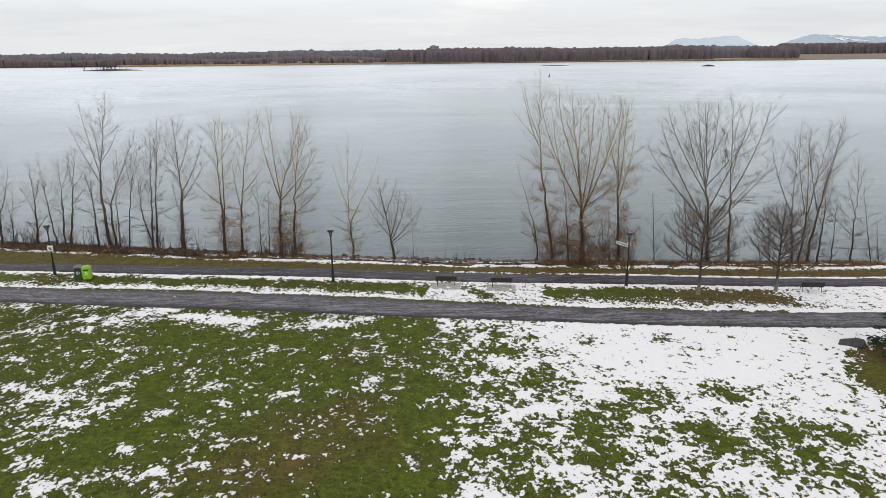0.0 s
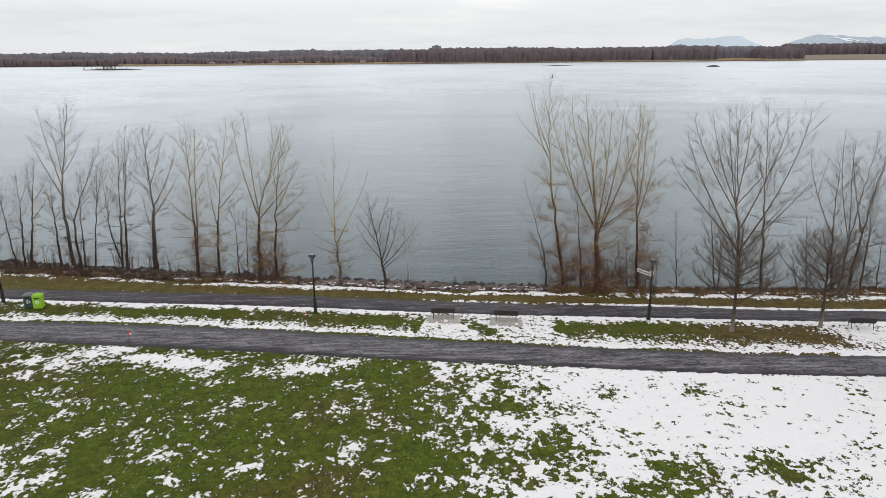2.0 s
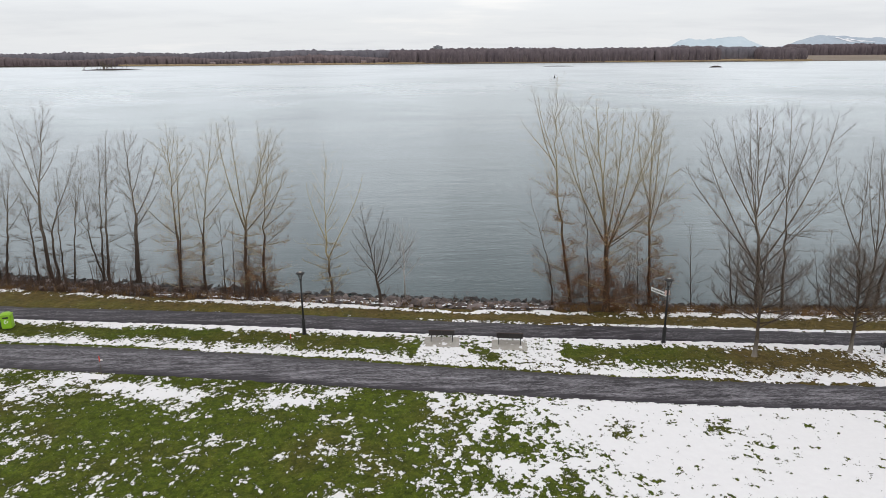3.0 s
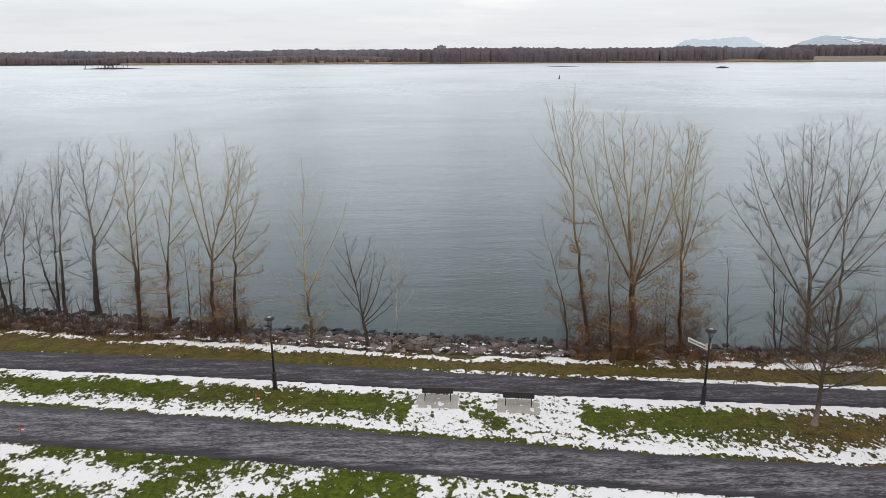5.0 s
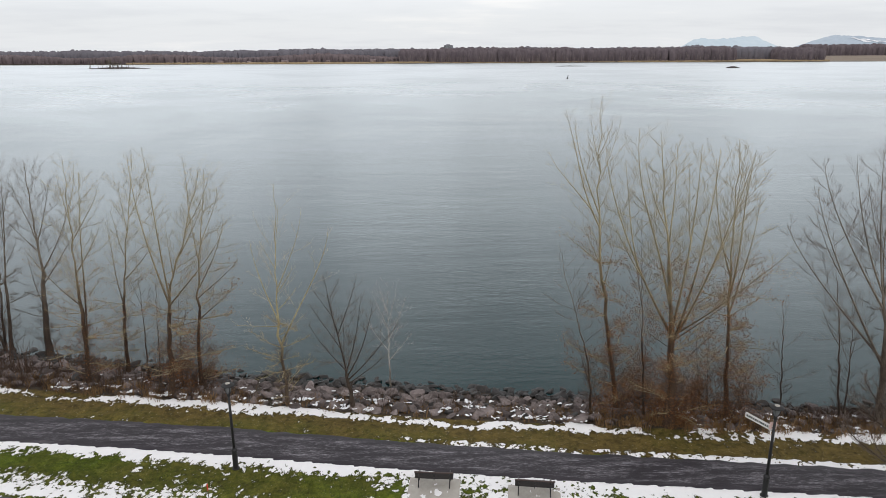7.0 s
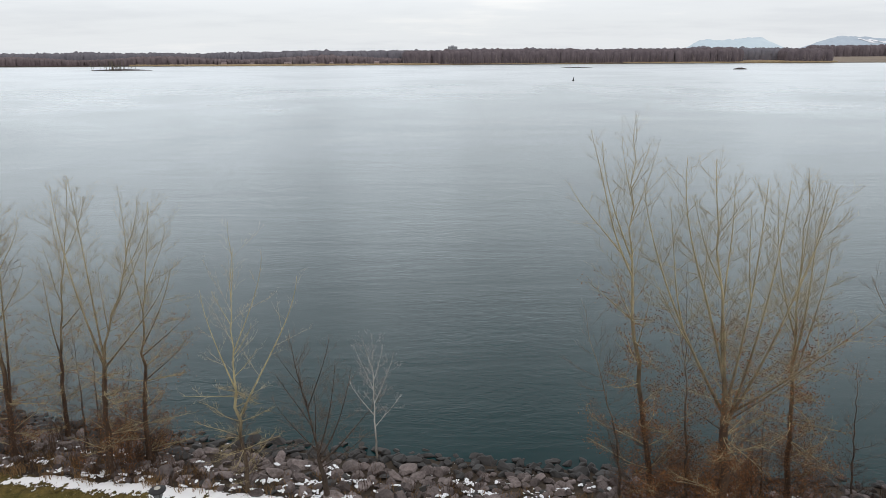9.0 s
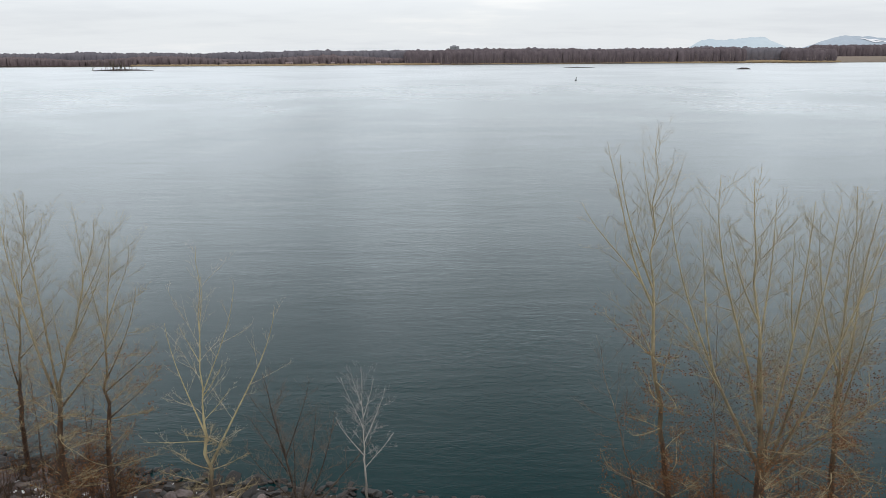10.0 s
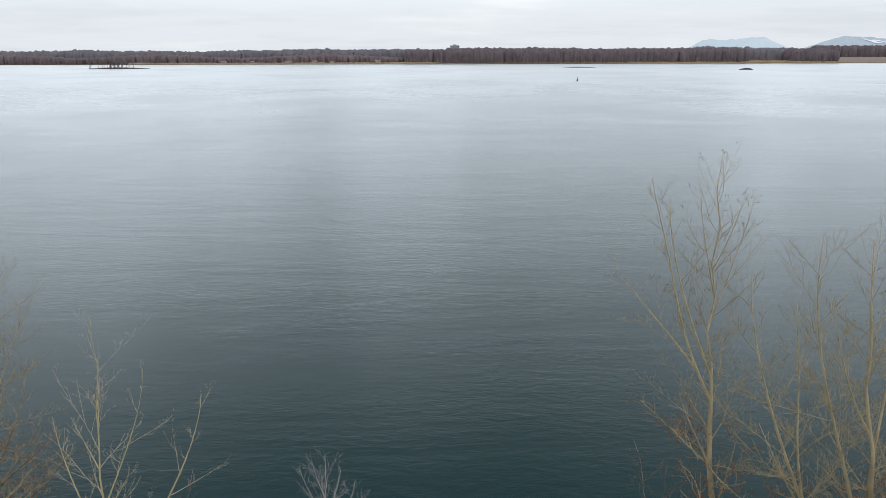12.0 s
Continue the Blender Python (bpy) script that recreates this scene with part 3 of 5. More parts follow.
def grid_object(name, xs, ys, height, mat):
    gx, gy = np.meshgrid(xs, ys)
    v = np.stack([gx, gy, height(gx, gy)], -1).reshape(-1, 3).astype(np.float32)
    nx, ny = len(xs), len(ys)
    i = (np.arange(ny - 1)[:, None] * nx + np.arange(nx - 1)[None]).ravel()
    q = np.stack([i, i + 1, i + nx + 1, i + nx], -1).astype(np.int32)
    me = bpy.data.meshes.new(name)
    me.vertices.add(len(v))
    me.vertices.foreach_set("co", v.ravel())
    me.loops.add(q.size)
    me.loops.foreach_set("vertex_index", q.ravel())
    me.polygons.add(len(q))
    me.polygons.foreach_set("loop_start", np.arange(0, q.size, 4, dtype=np.int32))
    me.update(calc_edges=True)
    me.polygons.foreach_set("use_smooth", np.ones(len(q), bool))
    me.materials.append(mat)
    return new(name, me), gx, gy


# ---- ground, water, paths ----
xs, ys = steps(-46, 42, 0.13, 4600), steps(-8, 67, 0.13, 4600)


def ground_height(gx, gy):
    s, _ = snow_cover(gx, gy)
    lump = 0.012 * fbm(gx / 0.3, gy / 0.3, 71, 2)
    paved = ((gy > low_near(gx) - 0.05) & (gy < low_far(gx) + 0.05)) | ((gy > up_near(gx) - 0.05) & (gy < up_far(gx) + 0.05))
    s = np.where(paved, 0, s)
    return land(gx, gy) - 0.02 * paved + np.where((np.abs(gx) < 60) & (np.abs(gy) < 100), 0.045 * sg((s - 0.5) * 9) + lump, 0)


ground, gx, gy = grid_object("ground", xs, ys, ground_height, GROUND)
tagged(ground, "wet green lawn with ragged patches of thin snow", "ground", kind="structure")
SNOW, DRY = snow_cover(gx, gy)
for key, values in (("snow", SNOW), ("dry", DRY)):
    ground.data.attributes.new(key, "FLOAT", "POINT").data.foreach_set("value", values.astype(np.float32).ravel())

water, *_ = grid_object("water", np.array([-4600.0, -900, -60, 0, 60, 900, 4600]), np.array([59.5, 120, 400, FAR_SHORE + 60]), lambda a, b: a * 0 + WATER_Z, WATER)
tagged(water, "wide cold river with grey-green rippled water", "river", kind="structure")


def path_strip(name, near, far, mat, label):
    """A paved way, a little crowned, with a worn edge."""
    px = np.arange(-80, 80.01, 0.25)
    rows = [-0.06, 0.0, 0.02, 0.25, 0.5, 0.75, 0.98, 1.0, 1.06]
    lift = [-0.10, 0.005, 0.03, 0.05, 0.06, 0.05, 0.03, 0.005, -0.10]
    m = Mesh()
    a, b = near(px) + 0.05 * fbm(px / 0.8, px * 0, 5, 3), far(px) + 0.05 * fbm(px / 0.8, px * 0, 9, 3)
    v = []
    for r, h in zip(rows, lift):
        y = a + (b - a) * r
        v += np.stack([px, y, land(px, y) + h], -1).tolist()
    n = len(px)
    m.add(v, [(j * n + i, j * n + i + 1, (j + 1) * n + i + 1, (j + 1) * n + i) for j in range(len(rows) - 1) for i in range(n - 1)])
    ob = new(name, m.data(name, mat, True))
    ob.data.attributes.new("across", "FLOAT", "POINT").data.foreach_set("value", np.repeat(np.array(rows, np.float32), n))
    return tagged(ob, label, "path", kind="structure")


path_strip("road", low_near, low_far, ASPHALT_NEAR, "wide wet asphalt drive streaked with slush")
path_strip("pavement", up_near, up_far, ASPHALT_FAR, "narrow wet asphalt footpath along the river bank")

# ---- trees ----
rng = random.Random(7)


def level(x, y):
    return float(land(x, y))


def grown(p0, p1, n, wander, lean=1.5):
    """A limb that leaves sideways and turns up, with small crooks."""
    p0, p1 = np.array(p0, float), np.array(p1, float)
    s = np.linspace(0, 1, n)
    side = 1 - (1 - s) ** lean
    pts = np.stack([p0[0] + (p1[0] - p0[0]) * side, p0[1] + (p1[1] - p0[1]) * side, p0[2] + (p1[2] - p0[2]) * s], 1)
    crook = np.cumsum(np.array([[rng.gauss(0, 1), rng.gauss(0, 1), 0] for _ in range(n)]), 0)
    crook -= crook[0] + (crook[-1] - crook[0]) * s[:, None]
    return pts + crook * wander


class Twigs:
    """Many thin three-point branches, made into one mesh at once."""

    def __init__(self):
        self.a, self.b, self.c, self.r = [], [], [], []

    def add(self, a, b, c, r):
        self.a.append(a), self.b.append(b), self.c.append(c), self.r.append(r)

    def data(self, name, mat, smooth=False):
        p = np.stack([np.concatenate(self.a), np.concatenate(self.b), np.concatenate(self.c)], 1)
        r = np.concatenate(self.r)
        d = p[:, 2] - p[:, 0]
        d /= np.linalg.norm(d, axis=1)[:, None] + 1e-9
        ref = np.where(np.abs(d[:, 1:2]) < 0.9, np.array([[0.0, 1, 0]]), np.array([[1.0, 0, 0]]))
        u = np.cross(d, ref)
        u /= np.linalg.norm(u, axis=1)[:, None] + 1e-9
        w = np.cross(d, u)
        ang = np.arange(3) * 2.0944
        ring = np.cos(ang)[None, :, None] * u[:, None] + np.sin(ang)[None, :, None] * w[:, None]
        thick = r[:, None] * np.array([1.0, 0.72, 0.32])[None]
        v = (p[:, :, None] + ring[:, None] * thick[:, :, None, None]).reshape(-1, 3)
        one = np.array([(j * 3 + k, j * 3 + (k + 1) % 3, j * 3 + 3 + (k + 1) % 3, j * 3 + 3 + k) for j in range(2) for k in range(3)])
        q = (np.arange(len(p))[:, None, None] * 9 + one[None]).reshape(-1, 4).astype(np.int32)
        me = bpy.data.meshes.new(name)
        me.vertices.add(len(v))
        me.vertices.foreach_set("co", v.astype(np.float32).ravel())
        me.loops.add(q.size)
        me.loops.foreach_set("vertex_index", q.ravel())
        me.polygons.add(len(q))
        me.polygons.foreach_set("loop_start", np.arange(0, q.size, 4, dtype=np.int32))
        me.update(calc_edges=True)
        me.materials.append(mat)
        return me


def unit(v):
    return v / (np.linalg.norm(v, axis=-1, keepdims=True) + 1e-9)


def sprout(out, pts, radii, count, reach, thin, twigs, spread=0.75, first=0.12, twig_len=0.7, droop=0.0):
    """Side branches along a limb, each with its own twigs."""
    g = np.random.RandomState(rng.randint(0, 10 ** 8))
    n = len(pts)
    s = first + (0.985 - first) * (np.arange(count) + g.rand(count)) / count
    i = np.minimum((s * (n - 1)).astype(int), n - 2)
    q = (s * (n - 1) - i)[:, None]
    p = pts[i] * (1 - q) + pts[i + 1] * q
    along = unit(pts[i + 1] - pts[i])
    a = g.rand(count) * 6.283
    side = np.stack([np.cos(a), np.sin(a), 0 * a], 1)
    w = (spread * g.uniform(0.6, 1.25, count))[:, None]
    d = along * np.cos(w) + side * np.sin(w)
    size = (reach * (1.05 - 0.75 * s) * g.uniform(0.4, 1.2, count))[:, None]
    end = p + d * size + np.array([0, 0, 1.0]) * size * (0.36 - droop)
    mid = p + d * size * 0.5 + g.normal(0, 0.035, (count, 3)) * size
    r = np.minimum(thin * (0.6 + 0.5 * size[:, 0] / reach), np.asarray(radii)[i] * 0.7)
    out.add(p, mid, end, r)
    k = np.repeat(np.arange(count), twigs)
    m = len(k)
    t = g.uniform(0.15, 1.0, m)[:, None]
    b = p[k] * (1 - t) ** 2 + 2 * t * (1 - t) * mid[k] + t * t * end[k]
    e = unit(d[k] * g.uniform(0.3, 1.0, m)[:, None] + g.normal(0, 0.5, (m, 3)) * np.array([1, 1, 0.3]) + np.stack([0 * t[:, 0], 0 * t[:, 0], g.uniform(0, 0.9, m) - droop], 1))
    e = e * (twig_len * g.uniform(0.3, 1.2, m) * (1.15 - 0.5 * s[k]))[:, None]
    out.add(b, b + e * 0.55 + g.normal(0, 0.02, (m, 3)), b + e, r[k] * 0.62)
    h = np.arange(m)
    u = g.uniform(0.3, 0.9, len(h))[:, None]
    e2 = unit(e[h] + g.normal(0, 0.6, (len(h), 3)) * np.linalg.norm(e[h], axis=1)[:, None]) * (twig_len * 0.4 * g.uniform(0.3, 1.1, len(h)))[:, None]
    b2 = b[h] + e[h] * u
    out.add(b2, b2 + e2 * 0.5, b2 + e2, r[k][h] * 0.5)


def leaf_quads(mesh, centre, count, spread, size=0.085):
    for _ in range(count):
        c = Vector((centre[0] + rng.gauss(0, spread[0]), centre[1] + rng.gauss(0, spread[1]), centre[2] + rng.gauss(0, spread[2])))
        m = Euler((rng.uniform(0, 6), rng.uniform(0, 6), rng.uniform(0, 6))).to_matrix()
        s = size * rng.uniform(0.6, 1.3)
        q = [c + m @ Vector(p) * s for p in ((0, -1, 0), (0.55, -0.1, 0.12), (0, 1, 0), (-0.55, -0.1, 0.12))]
        mesh.add([tuple(p) for p in q], [(0, 1, 2, 3)])


STYLES = {
    # bark, twig material; girth per metre of height; twig density; words
    "poplar": (POPLAR_BARK, TWIG_OLIVE, 0.0108, 0.85, "bare poplar with olive limbs and a brown trunk"),
    "tall": (POPLAR_BARK, TWIG_OLIVE, 0.0105, 0.64, "tall bare poplar with a forked top and a leaning trunk"),
    "big": (POPLAR_BARK, TWIG_OLIVE, 0.0155, 0.85, "broad bare cottonwood with many rising limbs"),
    "grey": (GREY_BARK, TWIG_BROWN, 0.0130, 0.78, "broad bare grey tree with a fan of rising limbs"),
    "dark": (GREY_BARK, TWIG_BROWN, 0.0120, 0.8, "bare dark-barked tree on the stony bank"),
    "stocky": (GREY_BARK, TWIG_BROWN, 0.021, 1.0, "stout dark tree with broken limbs and many twigs"),
    "thin": (GREY_BARK, TWIG_BROWN, 0.0068, 0.7, "slender bare sapling on the river bank"),
    "pale": (PALE_BARK, TWIG_PALE, 0.0120, 0.42, "young pale-barked poplar standing among the stones"),
    "silver": (SILVER_BARK, TWIG_SILVER, 0.0080, 0.85, "small silvery bare tree at the water's edge"),
    "shrub": (BARK_DARK, TWIG_BROWN, 0.019, 1.0, "round bare dark tree with a fan of limbs"),
}


def rising(p0, p1, n, bow, crook):
    """A limb from p0 to p1: it leaves a little sideways and turns up, with slight bends at its nodes."""
    p0, p1 = np.asarray(p0, float), np.asarray(p1, float)
    s = np.linspace(0, 1, n)
    side = (1 - (1 - s) ** bow)[:, None]
    pts = p0 + (p1 - p0) * np.concatenate([side, side, s[:, None]], 1)
    sway = np.array([[rng.gauss(0, 1), rng.gauss(0, 1), 0] for _ in range(2)])
    bends = np.sin(math.pi * s)[:, None] * sway[0] + 0.6 * np.sin(2 * math.pi * s)[:, None] * sway[1]
    return pts + bends * crook


def twig_line(out, pts, radii):
    """Lays a thin branch of an odd number of points into the twigs."""
    for u in range(0, len(pts) - 2, 2):
        out.add(pts[u:u + 1], pts[u + 1:u + 2], pts[u + 2:u + 3], np.asarray(radii)[u:u + 1])


def branching(out, pts, radii, first, dens, tall):
    """Sets a limb with ascending lesser branches, by turns to either side, each with its twigs."""
    length = float(np.linalg.norm(np.diff(pts, axis=0), axis=1).sum())
    count = max(4, int(length * 2.5 * dens))
    n, a = len(pts), rng.random() * 6.283
    for k in range(count):
        s = first + (0.96 - first) * (k + rng.random()) / count
        q = s * (n - 1)
        i = min(int(q), n - 2)
        p = pts[i] + (pts[i + 1] - pts[i]) * (q - i)
        along = unit(pts[i + 1] - pts[i])
        a += 2.4 + rng.uniform(-0.5, 0.5)
        side = unit(np.cross(along, np.array([math.cos(a), math.sin(a), 0.15])))
        reach = min(2.4, length * (0.08 + 0.30 * (1 - s))) * rng.uniform(0.35, 1.2) + 0.25
        open_by = rng.uniform(0.68, 1.32) * (1.08 - 0.42 * s)
        d = unit(along * math.cos(open_by) + side * math.sin(open_by) + np.array([0, 0, 0.16]))
        reach = max(0.2, min(reach, (tall * 1.02 - p[2]) / max(d[2], 0.2)))
        e = p + d * reach
        m = 5 if reach < 1.2 else 7
        sub = rising(p, e, m, 1.12, 0.02 * reach)
        rad = min(float(radii[i]) * 0.55, 0.0055 + 0.0043 * reach) * (1 - 0.82 * np.linspace(0, 1, m))
        twig_line(out, sub, rad)
        sprout(out, sub, rad, max(4, int(reach * 7.0 * dens)), 0.22 + 0.32 * reach, 0.0070, 3 if dens > 0.75 else 2, 0.75, 0.15, 0.30)
    sprout(out, pts, radii, max(3, int(length * 2.0 * dens)), 0.42, 0.008, 2, 0.85, max(first, 0.3), 0.26)


def clinging_leaves(mesh, sources, clusters, top):
    """Withered leaves in small bunches on the twigs, thickest low down."""
    spots = np.concatenate([np.concatenate(t.c) for t in sources if t.c])
    spots = spots[(spots[:, 2] > 0.3) & (spots[:, 2] < top)]
    if not len(spots):
        return
    g = np.random.RandomState(rng.randint(0, 10 ** 8))
    weight = np.exp(-spots[:, 2] / (0.5 * top)) * g.rand(len(spots))
    for i in g.choice(len(spots), clusters, p=weight / weight.sum()):
        leaf_quads(mesh, spots[i], g.randint(2, 6), (0.22, 0.22, 0.22), 0.040)


def tree(style, x, y, knee, tip, limbs, back=0.6, girth=0.0, leaves=0.0, suckers=8):
    """A bare tree. knee and tip: sideways reach and height of the trunk's bend and of its top; limbs: fork height, sideways reach and height of
    the end, how strongly it turns up, and the limb it grows from (0: the trunk); back: how far the top leans out over the water."""
    rng.seed(1000 + int(abs(x) * 310) + int(y * 17))
    bark, twig_mat, slim, dens, words = STYLES[style]
    if leaves:
        words = words.split(" with")[0].split(" on the")[0] + " with dead leaves clinging low"
    root = thing("tree", x, y, level(x, y) - 0.15, words, "tree", "trees along the river bank")
    tall = max([tip[1]] + [e[2] for e in limbs])

    def lean(h):
        return back * h / tip[1]

    n = 19
    s = np.linspace(0, 1, n)
    c = knee[1] / tip[1]
    # a smooth bend: the trunk's sideways reach passes the knee on its way to the top
    bend_at = np.interp(s, [0, c, 1], [0, knee[0], tip[0]])
    smooth = np.convolve(np.concatenate([[bend_at[0]] * 2, bend_at, [bend_at[-1]] * 2]), np.ones(5) / 5, "valid")
    line = np.stack([smooth - smooth[0] * (1 - s), lean(s * tip[1]), s * tip[1]], 1)
    line[1:-1, :2] += np.array([[rng.gauss(0, 1), rng.gauss(0, 1)] for _ in range(n - 2)]) * 0.0035 * tall
    r0 = (girth or slim * tall) * rng.uniform(0.95, 1.05)
    girths = r0 * (1 - 0.94 * s ** 0.85) * (1 + 0.45 * np.exp(-s * 24)) + 0.006
    if limbs:
        girths *= np.interp(s, [0, c, c + 0.08, 1], [1, 1, 0.85 - 0.03 * min(len(limbs), 10), 0.5])
    part("trunk", Mesh().tube(line, girths, 9), bark, root, smooth=True)
    crown = Twigs()
    first = min(0.85, 0.75 * c + 0.05) if limbs else 0.25
    branching(crown, line, girths, first, dens, tall)
    grown_lines = [(line, girths)]
    for fork, dx, h, bow, *of in limbs:
        pts0, rad0 = grown_lines[of[0] if of else 0]
        q = float(np.interp(fork, pts0[:, 2], np.arange(len(pts0))))
        i = min(int(q), len(pts0) - 2)
        p0 = pts0[i] + (pts0[i + 1] - pts0[i]) * (q - i)
        deep = 0.33 * abs(dx - p0[0]) + 0.05 * (h - fork)
        p1 = np.array([dx, lean(h) + rng.uniform(-1, 1) * deep, h])
        length = float(np.linalg.norm(p1 - p0))
        m = 9 if length < 5 else 13
        pts = rising(p0, p1, m, bow, 0.010 * length)
        start = min(float(rad0[i]) * 0.72, 0.010 + 0.0066 * length)
        radii = start * (1 - 0.94 * np.linspace(0, 1, m) ** 0.75) + 0.004
        part("limb", Mesh().tube(pts, radii, 6), bark, root, smooth=True)
        branching(crown, pts, radii, 0.14, dens, tall)
        grown_lines.append((pts, radii))
    part("crown", crown, twig_mat, root, "fine bare twigs")
    if style in ("poplar", "tall", "big"):
        buds = Mesh()
        ends = np.concatenate(crown.c)
        ends = ends[ends[:, 2] > 0.55 * tall]
        for k in np.random.RandomState(rng.randint(0, 10 ** 8)).choice(len(ends), min(len(ends), int(30 * tall))):
            leaf_quads(buds, ends[k], 2, (0.04, 0.04, 0.06), 0.020)
        tagged(part("buds", buds, BUD, root, "dark buds on the upper twigs"), kind="stuff")
    low_wood = []
    if style in ("poplar", "big", "tall", "pale", "stocky", "grey", "dark") and suckers:
        for k in range(int(4 + tall * 0.35) if bark is GREY_BARK else int(9 + tall)):
            side, j = Twigs(), rng.uniform(0.07, max(0.45, c)) * (n - 1)
            p0, a, out = line[int(j)], rng.random() * 6.283, rng.uniform(0.7, 2.6) * (0.5 + tall / 30)
            pts = rising(p0, p0 + np.array([math.cos(a) * out, math.sin(a) * out, out * rng.uniform(-0.15, 0.65)]), 7, 1.2, 0.045 * out)
            rs = 0.022 * out ** 0.5 * (1 - 0.8 * np.linspace(0, 1, 7)) + 0.004
            twig_line(side, pts, rs)
            sprout(side, pts, rs, 10, out * 0.42, 0.008, 4, 0.9, 0.15, 0.4, droop=0.1)
            part("side_branch", side, BARK_BROWN if bark is GREY_BARK else LIMB_YELLOW, root, "thin spreading lower branch")
            low_wood.append(side)
    low_n = max(4, int(n * min(0.45, 3.4 / tip[1] + 0.10)))
    if suckers:
        low = Twigs()
        sprout(low, line[:low_n], girths[:low_n], int(suckers * 2.2), 0.8 + 0.06 * tall, 0.011, 7, 1.1, 0.03, 0.6, droop=0.10)
        part("tangle", low, BRUSH_TWIG, root, "dark tangled twigs round the trunk")
        low_wood.append(low)
    if leaves:
        lm = Mesh()
        clinging_leaves(lm, low_wood + [crown], int(2600 * leaves), 0.60 * tall)
        part("foliage", lm, DEAD_LEAF, root, "withered orange-brown leaves")
    return root


tree("dark", -48.4, 69.7, (0.2, 4.0), (1.0, 10.6), [(3.0, -0.6, 8.0, 1.3), (3.6, 2.2, 9.2, 1.3), (5.0, 0.2, 9.8, 1.3)], back=0.6, girth=0.12, suckers=20)
tree("thin", -47.0, 69.4, (0.2, 3.0), (0.9, 8.0), [(2.6, -0.4, 6.8, 1.3)], back=0.5, suckers=18)
tree("dark", -44.7, 69.9, (0.3, 4.7), (0.1, 9.8), [(3.5, -0.8, 7.3, 1.3), (2.2, 2.2, 5.5, 1.3), (5.3, 1.2, 9.4, 1.3), (5.8, 1.7, 7.6, 1.3)], back=0.8, girth=0.13, suckers=16)
tree("thin", -43.0, 70.8, (-0.5, 4.5), (-1.0, 11.0), [(6.0, -0.5, 8.3, 1.3)], back=0.6, suckers=8)
tree("dark", -42.0, 70.4, (0.4, 5.4), (0.4, 10.4), [(6.9, 1.7, 11.0, 1.3), (4.2, -0.3, 7.2, 1.3)], back=0.6, girth=0.1, suckers=12)
tree("dark", -41.3, 70.4, (1.1, 7.1), (1.9, 11.6), [(6.8, 0.8, 10.6, 1.3), (7.1, 2.8, 9.6, 1.3), (5.1, 3.0, 7.9, 1.3)], back=0.6, girth=0.13, suckers=12)
tree("dark", -37.8, 69.7, (-0.1, 5.7), (-0.9, 9.4), [(5.3, 1.3, 8.1, 1.3), (6.1, 0.0, 9.9, 1.3), (3.6, -1.0, 5.3, 1.3)], back=0.6, girth=0.13, suckers=10)
tree("dark", -36.7, 69.8, (-0.4, 7.6), (1.4, 17.1), [(7.6, -3.0, 13.8, 1.2), (8.6, -1.4, 16.5, 1.25), (9.9, 2.5, 13.7, 1.4), (12.7, 0.4, 16.6, 1.4), (9.7, -0.4, 15.2, 1.2), (5.3, -2.6, 7.0, 1.2), (13.4, 1.9, 15.7, 1.4)], back=1.2, girth=0.21, suckers=12)
tree("dark", -36.0, 70.0, (-0.4, 5.2), (3.6, 13.4), [(5.2, -1.1, 8.4, 1.3), (8.1, 1.0, 11.2, 1.3), (9.1, 2.6, 12.8, 1.3), (6.4, 2.4, 9.1, 1.2)], back=0.8, girth=0.13, suckers=8)
tree("thin", -35.8, 70.4, (0.1, 4.8), (0.3, 10.8), [(7.0, 1.6, 9.5, 1.3), (8.1, 0.9, 11.4, 1.3)], back=0.6, suckers=8)
tree("dark", -34.9, 70.5, (0.9, 6.9), (2.3, 12.1), [(7.2, 0.8, 10.5, 1.4), (5.9, 2.0, 7.2, 1.2), (7.0, 1.4, 11.2, 1.2)], back=0.5, girth=0.09, suckers=6)
tree("dark", -32.7, 72.0, (-1.1, 4.3), (-1.1, 11.2), [(5.4, -2.2, 7.7, 1.3), (6.6, -0.2, 10.5, 1.3)], back=0.6, girth=0.1, suckers=10)
tree("dark", -33.0, 72.4, (0.4, 6.9), (1.2, 14.5), [(6.6, -0.2, 8.9, 1.3), (9.4, 1.4, 12.8, 1.3)], back=0.6, girth=0.1, suckers=10)
tree("dark", -32.4, 72.3, (0.2, 5.5), (1.5, 15.2), [(7.2, 1.6, 9.4, 1.3), (8.6, 0.8, 13.3, 1.3), (11.1, 1.7, 13.6, 1.3)], back=0.6, girth=0.14, suckers=12)
tree("stocky", -29.4, 71.8, (0.5, 6.4), (0.2, 15.2), [(4.1, -0.6, 8.7, 1.7), (8.7, -1.2, 13.6, 1.3), (8.4, -2.3, 11.3, 1.1), (5.8, 3.3, 10.5, 1.15), (7.0, 3.2, 12.9, 1.3), (9.2, 2.1, 13.8, 1.4), (6.1, 2.2, 7.2, 1.1)], back=0.8, girth=0.25, suckers=26)
tree("poplar", -22.2, 64.3, (-0.1, 5.7), (-0.3, 14.9), [(5.5, -3.5, 8.7, 1.2), (2.4, 0.6, 13.9, 1.6), (9.6, 2.1, 13.2, 1.3), (10.7, -1.0, 13.7, 1.4), (11.4, 0.3, 14.4, 1.5), (7.6, 1.5, 10.7, 1.3)], back=1.5, girth=0.17, leaves=0.4, suckers=30)
